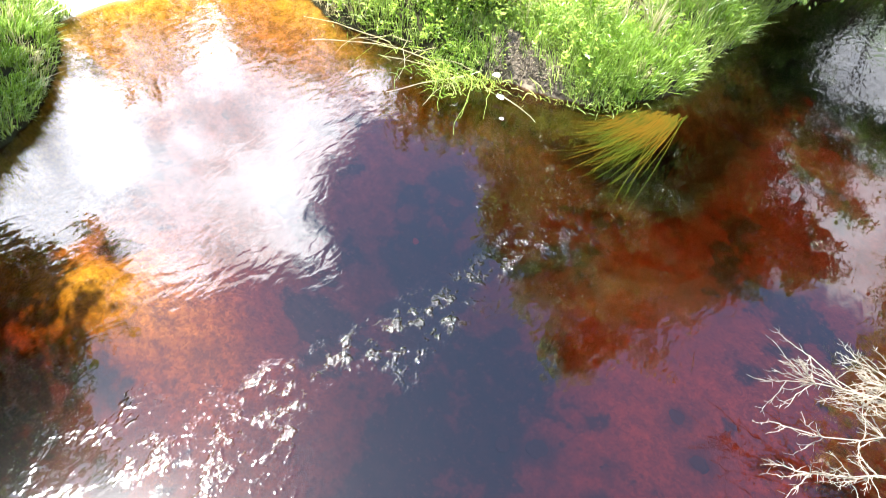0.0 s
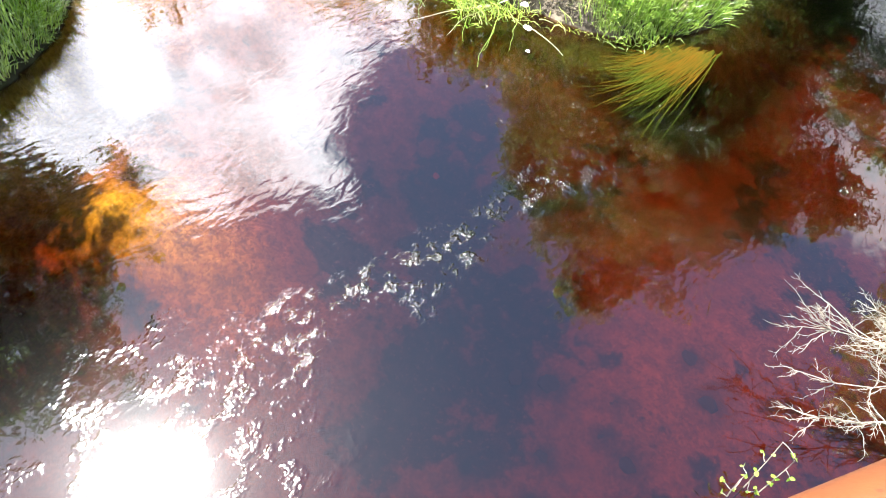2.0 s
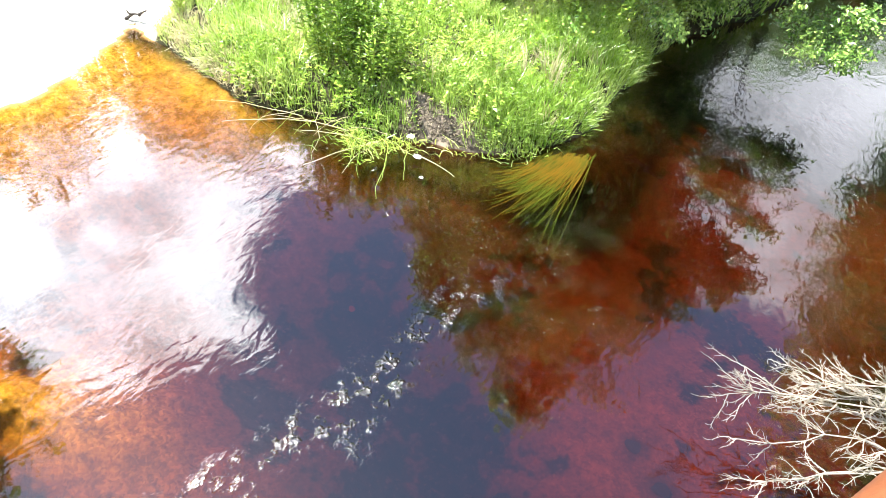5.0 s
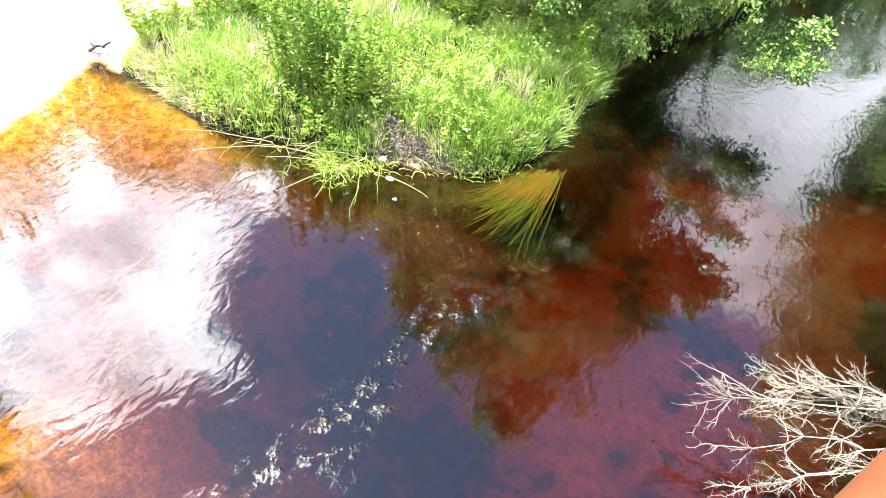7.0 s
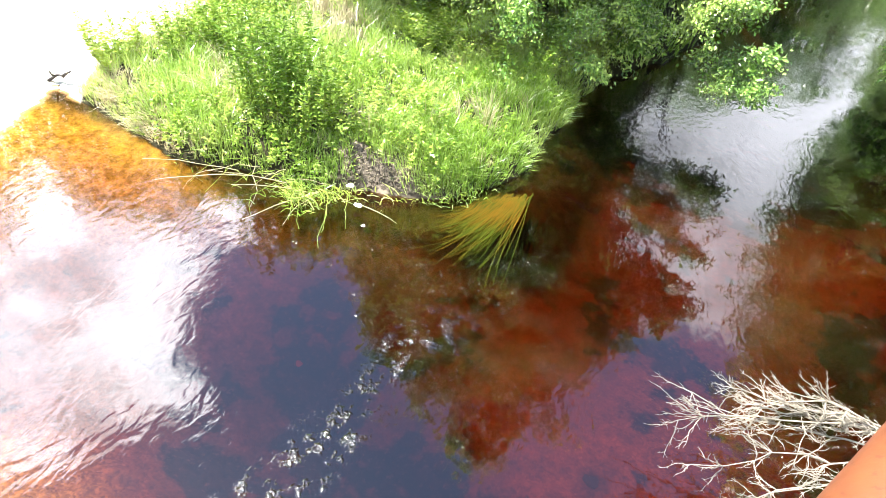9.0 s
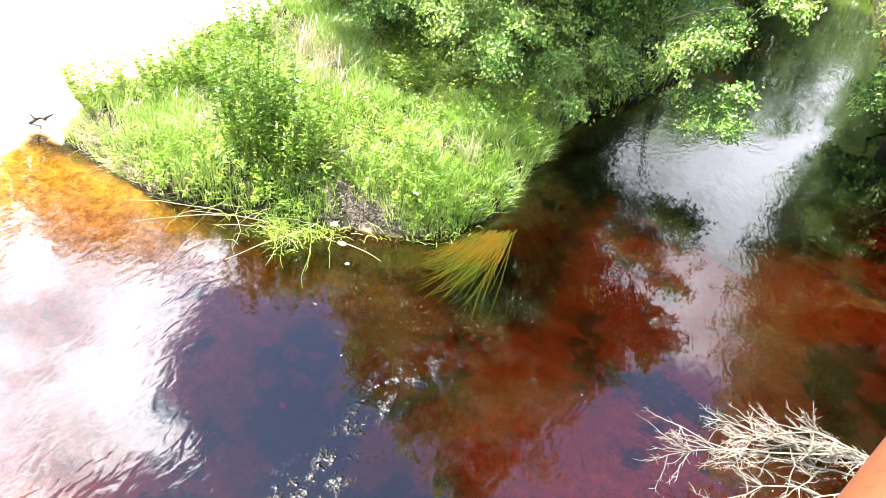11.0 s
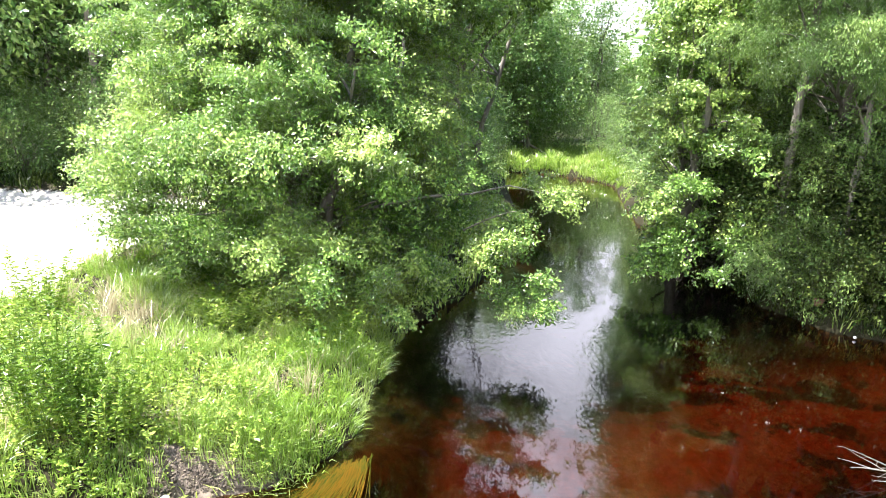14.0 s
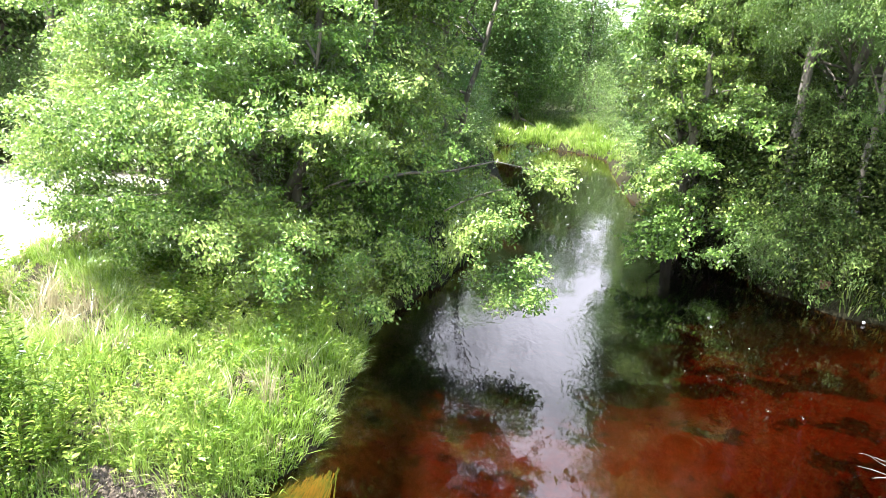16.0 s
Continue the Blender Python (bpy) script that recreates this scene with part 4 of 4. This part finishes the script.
# ---- things in and by the water ----
def drowned_reeds():
    """Long reed blades that stream out under the surface from one root."""
    r = np.random.default_rng(21)
    V, F, n = [], [], 0
    for _ in range(430):
        u = r.random()
        foot = np.array([-1.02 + 0.36 * u + r.normal(0, 0.03), 4.38 + 0.30 * u + r.normal(0, 0.05), -0.06])
        a = radians(199 - 17 * u + r.normal(0, 6))
        ln = (0.45 + 0.85 * u) * r.uniform(0.5, 1.05)
        s = np.linspace(0, 1, 7)[:, None]
        turn = r.normal(0.12, 0.16)
        way_ = np.stack([np.sin(a + turn * s[:, 0]), np.cos(a + turn * s[:, 0]), np.zeros(7)], 1)
        p = foot + way_ * s * ln
        p[:, 2] = 0.006 * r.random() + 0.004 - 0.07 * s[:, 0] ** 2 * (r.random() < 0.55)
        p[0, 2] = 0.02
        side = np.stack([way_[:, 1], -way_[:, 0], np.zeros(7)], 1) * (0.0027 * (1 - 0.7 * s))
        V.append(np.stack([p - side, p + side], 1).reshape(-1, 3))
        k = np.arange(6)[:, None] * 2 + n
        F.append(np.concatenate([k, k + 1, k + 3, k + 2], 1))
        n += 14
    return tagged(new("drowned_reeds", raw_mesh("drowned_reeds", np.concatenate(V), np.concatenate(F), REED)), "yellow-green reed blades streaming under the water from the bank", "reeds", kind="stuff")


drowned_reeds()


def fallen_grass():
    """Grass that has tipped from the brink onto the water, and a few long straw stalks."""
    r = np.random.default_rng(22)
    x = np.concatenate([r.uniform(-3.6, -2.4, 60), r.normal(-2.3, 0.17, 460), r.normal(-1.12, 0.10, 110), r.uniform(-2.0, -1.2, 50)])
    y = np.interp(x, [p[0] for p in SHORE[13:22]], [p[1] for p in SHORE[13:22]]) - np.abs(r.normal(0, 0.13, len(x))) + 0.03
    y -= 0.30 * np.exp(-((x + 2.25) / 0.25) ** 2) * r.random(len(x))
    k = len(x)
    p = np.stack([x, y, r.uniform(0.0, 0.05, k)], 1)
    a = r.normal(radians(200), 1.1, k)
    ln = r.uniform(0.04, 0.17, k)
    h = r.uniform(0.01, 0.12, k)
    bend = np.stack([np.sin(a), np.cos(a), np.full(k, -0.02)], 1) * ln[:, None]
    tagged(new("fallen_grass", blades_mesh("fallen_grass", p, h, r.uniform(0.006, 0.013, k), bend, HERB, r)), "tangled green grass tipped from the bank onto the water", "grass", kind="stuff")
    for a, b in [((-2.95, 3.72, 0.05), (-3.75, 3.5, 0.02)), ((-2.8, 3.7, 0.06), (-3.45, 3.3, 0.02)), ((-2.2, 3.75, 0.08), (-2.55, 3.2, 0.02)), ((-2.3, 3.72, 0.06), (-2.9, 3.55, 0.02)),                  ((-2.5, 3.75, 0.06), (-3.2, 3.62, 0.02)), ((-1.9, 3.8, 0.05), (-1.5, 3.75, 0.02))]:
        dry = Tubes()
        dry.add(limb(a, b, 0.03, 0.06, 8, r), np.linspace(0.004, 0.0018, 8), 5)
        tagged(new("straw_stalk", dry.mesh("straw_stalk", DRY)), "long straw-coloured stalk lying on the water", "stalk", "straw stalks")
    for q in range(15):
        x0 = r.uniform(-2.95, -1.95)
        a = np.array([x0, 3.86 + r.uniform(-0.12, 0.04), r.uniform(0.05, 0.14)])
        turn = radians(r.uniform(150, 250))
        length = r.uniform(0.25, 0.62)
        b = a + [math.sin(turn) * length, math.cos(turn) * length, 0.0]
        b[2] = 0.012
        blade = Tubes()
        blade.add(limb(a, b, 0.10, 0.22, 8, r), np.linspace(0.0034, 0.0012, 8), 4)
        tagged(new("grass_stalk", blade.mesh("grass_stalk", HERB if q % 3 else DRY)), "long bent grass stalk fallen from the bank onto the water" if q % 3 else "long straw-coloured stalk lying on the water", "stalk", "fallen stalks")
    m = 900
    p = np.stack([r.normal(-1.8, 0.4, m), r.normal(4.25, 0.11, m), np.zeros(m)], 1)
    p[:, 2] = land(p[:, 0], p[:, 1])[0]
    a = r.uniform(0, 2 * np.pi, m)
    p = p[p[:, 2] > 0]
    m = len(p)
    a = r.uniform(0, 2 * np.pi, m)
    bend = np.stack([np.cos(a), np.sin(a), np.zeros(m)], 1) * r.uniform(0.02, 0.09, (m, 1))
    tagged(new("thatch", blades_mesh("thatch", p, r.uniform(0.004, 0.03, m), r.uniform(0.003, 0.006, m), bend, DRY, r)), "dry broken thatch on the worn mud bank", "grass", kind="stuff")
    # crumbled mud on the worn slope of the bank
    V, F, n = [], [], 0
    base = np.array([[1, 0, 0], [-1, 0, 0], [0, 1, 0], [0, -1, 0], [0, 0, 1], [0, 0, -1]], float)
    tri = np.array([[0, 2, 4], [2, 1, 4], [1, 3, 4], [3, 0, 4], [2, 0, 5], [1, 2, 5], [3, 1, 5], [0, 3, 5]])
    for _ in range(2600):
        cx, cy = r.uniform(-2.25, -1.2), r.normal(4.18, 0.10)
        z, d, _b = land(cx, cy)
        if d < 0.01:
            continue
        V.append(base * r.uniform(0.005, 0.020, (1, 3)) * r.uniform(0.7, 1.3, (6, 1)) + [cx, cy, float(z)])
        F.append(tri + n)
        n += 6
    tagged(new("mud_crumbs", raw_mesh("mud_crumbs", np.concatenate(V), np.concatenate(F), CLOD)), "crumbled grey mud on the worn bank", "mud", kind="stuff")


fallen_grass()


def dead_bough():
    """Bleached, much forked bough that hangs low over the water."""
    r = np.random.default_rng(23)
    root = tagged(new("dead_bough"), "bleached leafless bough hanging over the water beside the rail", "branch")

    def fork(tubes, a, b, rad, depth):
        way_ = limb(a, b, 0.02, 0.24, 10, r)
        tubes.add(way_, np.linspace(rad, rad * 0.35, 10), 6 if depth else 4)
        if depth == 0:
            return
        span = np.linalg.norm(way_[-1] - way_[0])
        d = unit(way_[-1] - way_[0])
        for _ in range(26 if depth > 1 else 8):
            k = r.integers(3 if depth > 1 else 2, 10)
            t = unit(d + r.normal(0, 0.62, 3) * [1, 1, 0.8] + [0, 0, 0.1])
            fork(tubes, way_[k], way_[k] + t * span * r.uniform(0.07, 0.20) * (1.0 if depth > 1 else 1.4), rad * (0.50 - 0.028 * k) + 0.0008, depth - 1)

    for a, b in [((2.0, 2.92, 0.38), (0.98, 2.84, 0.38)), ((2.05, 2.98, 0.40), (1.28, 2.92, 0.42)), ((2.0, 2.9, 0.38), (0.76, 2.68, 0.40)), ((2.0, 2.88, 0.36), (0.72, 2.50, 0.34)),
                 ((2.0, 2.85, 0.36), (0.82, 2.28, 0.30)), ((2.05, 2.82, 0.34), (1.0, 2.16, 0.24)), ((2.0, 2.9, 0.40), (1.02, 2.66, 0.46)), ((2.0, 2.88, 0.38), (1.06, 2.74, 0.40)),
                 ((2.0, 2.86, 0.36), (1.05, 2.55, 0.40)), ((2.0, 2.86, 0.40), (1.10, 2.62, 0.36)), ((2.05, 2.8, 0.32), (1.2, 2.3, 0.22))]:
        tubes = Tubes()
        fork(tubes, np.array(a), np.array(b), 0.0068, 2)
        part("limb", tubes.mesh("limb", DEAD), root)
    trunk = Tubes()
    trunk.add(limb((4.9, 4.4, -0.25), (2.02, 2.92, 0.38), 0.03, 0.03, 9, r), np.linspace(0.05, 0.028, 9), 8)
    part("stem", trunk.mesh("stem", DEAD), root)


dead_bough()


def snag():
    """Thin dead twigs that stand out of the water by the bank."""
    r = np.random.default_rng(25)
    root = tagged(new("dead_twig"), "thin brown dead twigs sticking out of the water", "twig")
    for a, b in [((4.5, 5.0, -0.3), (3.35, 4.72, 0.16)), ((4.4, 5.05, -0.3), (3.5, 4.85, 0.22)), ((4.4, 4.9, -0.3), (3.6, 4.6, 0.1))]:
        t = Tubes()
        w_ = limb(a, b, 0.06, 0.08, 12, r)
        t.add(w_, np.linspace(0.012, 0.004, 12), 6)
        for k in (6, 8, 9, 10):
            t.add(limb(w_[k], w_[k] + [r.uniform(-0.3, -0.1), r.normal(0, 0.1), r.uniform(-0.02, 0.1)], 0.05, 0.1, 6, r), np.linspace(0.005, 0.0015, 6), 5)
        part("limb", t.mesh("limb", BARK), root)


snag()


def budding_twig():
    r = np.random.default_rng(24)
    root = tagged(new("budding_twig"), "thin upright twig with pale green buds", "twig")
    t = Tubes()
    pos = []
    for a, b in [((0.95, 1.62, -0.3), (0.88, 1.86, 0.32)), ((0.93, 1.6, -0.3), (0.83, 1.66, 0.24)), ((0.97, 1.62, -0.3), (0.97, 1.84, 0.28))]:
        w_ = limb(a, b, 0.0, 0.025, 10, r)
        t.add(w_, np.linspace(0.005, 0.002, 10), 5)
        for k in range(4, 10):
            e = w_[k] + r.normal(0, 0.022, 3) + [0, 0, 0.02]
            t.add(limb(w_[k], e, 0, 0.1, 4, r), np.linspace(0.003, 0.0015, 4), 4)
            pos.append(e)
    part("stem", t.mesh("stem", DEAD), root)
    for e in pos:
        part("bud", leaves_mesh("bud", np.repeat(e[None], 3, 0), r.normal(0, 1, (3, 3)), r.uniform(0.012, 0.03, 3), HERB, 0.4, r), root)


budding_twig()


def blob(name, centre, size, mat, seed, squash=0.6, rough=0.25):
    """A worn, uneven stone-like lump."""
    bm = bmesh.new()
    bmesh.ops.create_icosphere(bm, subdivisions=3, radius=1)
    for v in bm.verts:
        k = 1 + rough * noise.noise(v.co * 1.4 + Vector((seed, seed * 2, 0))) + rough * 0.4 * noise.noise(v.co * 3.5 + Vector((0, seed, 3)))
        v.co = Vector((v.co.x * size[0], v.co.y * size[1], v.co.z * size[2] * squash)) * k
    me = bpy.data.meshes.new(name)
    bm.to_mesh(me)
    bm.free()
    me.polygons.foreach_set("use_smooth", np.full(len(me.polygons), True))
    me.materials.append(mat)
    ob = new(name, me)
    ob.location = centre
    return ob


for q, (sx, sy, sr) in enumerate([(-0.27, 1.68, 0.07), (-0.10, 1.75, 0.085), (0.45, 2.42, 0.07), (0.25, 1.87, 0.05), (0.28, 1.66, 0.05), (0.66, 2.23, 0.075), (0.10, 1.36, 0.06), (0.48, 1.62, 0.07)]):
    tagged(blob("bed_stone", (sx, sy, float(land(sx, sy)[0]) - 0.020), (sr, sr * 0.85, sr), STONE, q * 3.1, 0.4, 0.3), "dark rounded stone on the creek bed", "stone", "bed stones")


def rail():
    """The painted hand rail of the footbridge on which the viewer stands, with its posts and the deck."""
    root = tagged(new("bridge_rail"), "orange painted steel bridge rail beside the walkway", "railing")
    root.matrix_basis = Matrix.Rotation(radians(-31.2), 4, "Z")

    def beam(name, lo, hi, mat, bevel=0.008):
        bm = bmesh.new()
        bmesh.ops.create_cube(bm, size=1)
        for v in bm.verts:
            v.co = Vector([(a + b) / 2 + c * (b - a) for a, b, c in zip(lo, hi, v.co)])
        bmesh.ops.bevel(bm, geom=bm.edges[:], offset=bevel, segments=5, affect="EDGES", profile=0.5)
        for f in bm.faces:
            f.smooth = True
        me = bpy.data.meshes.new(name)
        bm.to_mesh(me)
        bm.free()
        me.materials.append(mat)
        return part(name, me, root)

    beam("hand_rail", (0.0, -3.2, 2.66), (0.13, 0.74, 2.745), ORANGE, 0.035)
    for y in (-2.9, -1.6, -0.3):
        beam("post", (0.03, y - 0.03, 1.55), (0.10, y + 0.03, 2.66), ORANGE, 0.006)
    beam("middle_rail", (0.04, -3.2, 2.1), (0.09, -0.25, 2.15), ORANGE, 0.006)
    beam("deck", (-0.0, -3.4, 1.43), (1.9, -0.2, 1.55), PLANK, 0.01)
    for y in (-3.0, -0.6):
        for x in (0.2, 1.6):
            beam("pile", (x - 0.09, y - 0.09, -0.9), (x + 0.09, y + 0.09, 1.43), PLANK, 0.02)


rail()


def beach_things():
    # a half-buried board at the edge of the sand
    bm = bmesh.new()
    bmesh.ops.create_cube(bm, size=1)
    for v in bm.verts:
        v.co = Vector((v.co.x * 1.3, v.co.y * 0.24, v.co.z * 0.09))
    bmesh.ops.bevel(bm, geom=bm.edges[:], offset=0.012, segments=2, affect="EDGES")
    me = bpy.data.meshes.new("board")
    bm.to_mesh(me)
    bm.free()
    me.materials.append(PLANK)
    ob = tagged(new("board", me), "weathered grey timber lying on the white sand", "board")
    ob.matrix_basis = pose(-5.98, 2.30, 0.10, 0, 2, 58)
    r = np.random.default_rng(31)
    t = Tubes()
    t.add(limb((-5.46, 4.16, 0.02), (-5.28, 4.2, 0.09), 0.05, 0.2, 8, r), np.linspace(0.018, 0.010, 8), 7)
    t.add(limb((-5.38, 4.18, 0.08), (-5.34, 4.1, 0.17), 0.0, 0.2, 6, r), np.linspace(0.014, 0.006, 6), 6)
    t.add(limb((-5.30, 4.2, 0.09), (-5.22, 4.24, 0.15), 0.1, 0.2, 6, r), np.linspace(0.02, 0.008, 6), 6)
    tagged(new("driftwood", t.mesh("driftwood", DRIFT)), "short black driftwood stub on the tip of the beach", "driftwood")
    t = Tubes()
    way_ = limb((0.1, 7.75, 1.35), (0.72, 7.45, 1.68), 0.05, 0.12, 9, r)
    t.add(way_, np.linspace(0.014, 0.006, 9), 6)
    t.add(limb(way_[3], way_[3] + [0.02, -0.1, 0.16], 0.0, 0.1, 5, r), np.linspace(0.009, 0.004, 5), 5)
    t.add(limb(way_[5], way_[5] + [0.16, -0.05, -0.06], 0.0, 0.1, 5, r), np.linspace(0.007, 0.003, 5), 5)
    tagged(new("dead_branch", t.mesh("dead_branch", DEAD)), "pale bare branch among the leaves over the creek", "branch")
    tagged(blob("bank_stone", (5.33, 8.80, 0.33), (0.075, 0.06, 0.09), TAN, 4.2, 0.7, 0.6), "tan stone in the shaded earth bank", "stone")
    tagged(blob("pale_stone", (5.55, 8.2, 0.03), (0.022, 0.02, 0.026), PETAL, 7.7, 0.8, 0.3), "small white stone at the edge of the dark water", "stone")
    t = Tubes()
    t.add(limb((2.6, 29.6, 1.2), (4.4, 27.4, 0.45), 0.02, 0.05, 9, r), np.linspace(0.07, 0.04, 9), 7)
    tagged(new("fallen_log", t.mesh("fallen_log", DEAD)), "pale fallen log on the bank at the bend", "log")


beach_things()


def flat_leaf(name, place, size, mat, turn, label, category):
    s = np.linspace(0, 2 * np.pi, 12, endpoint=False)
    rim = np.stack([np.cos(s) * size, np.sin(s) * size * 0.7, 0.004 * np.sin(2 * s)], 1)
    v = np.concatenate([[[0, 0, 0.008]], rim])
    f = [[0, k + 1, (k + 1) % 12 + 1] for k in range(12)]
    ob = tagged(new(name, raw_mesh(name, v, f, mat, True)), label, category)
    ob.matrix_basis = pose(*place, 8, 6, turn)
    return ob


flat_leaf("white_petal", (-1.86, 3.78, 0.05), 0.035, PETAL, 20, "white petal-like leaf lying on floating grass", "leaf")
flat_leaf("white_petal", (-2.02, 3.95, 0.09), 0.04, PETAL, 70, "white leaf caught on the fallen stalks", "leaf")
flat_leaf("white_petal", (-1.72, 3.6, 0.012), 0.02, PETAL, 50, "small white leaf floating on the water", "leaf")
flat_leaf("sunken_leaf", (-1.44, 2.2, -0.03), 0.03, REDLEAF, 130, "bright orange leaf drifting in the water", "leaf")
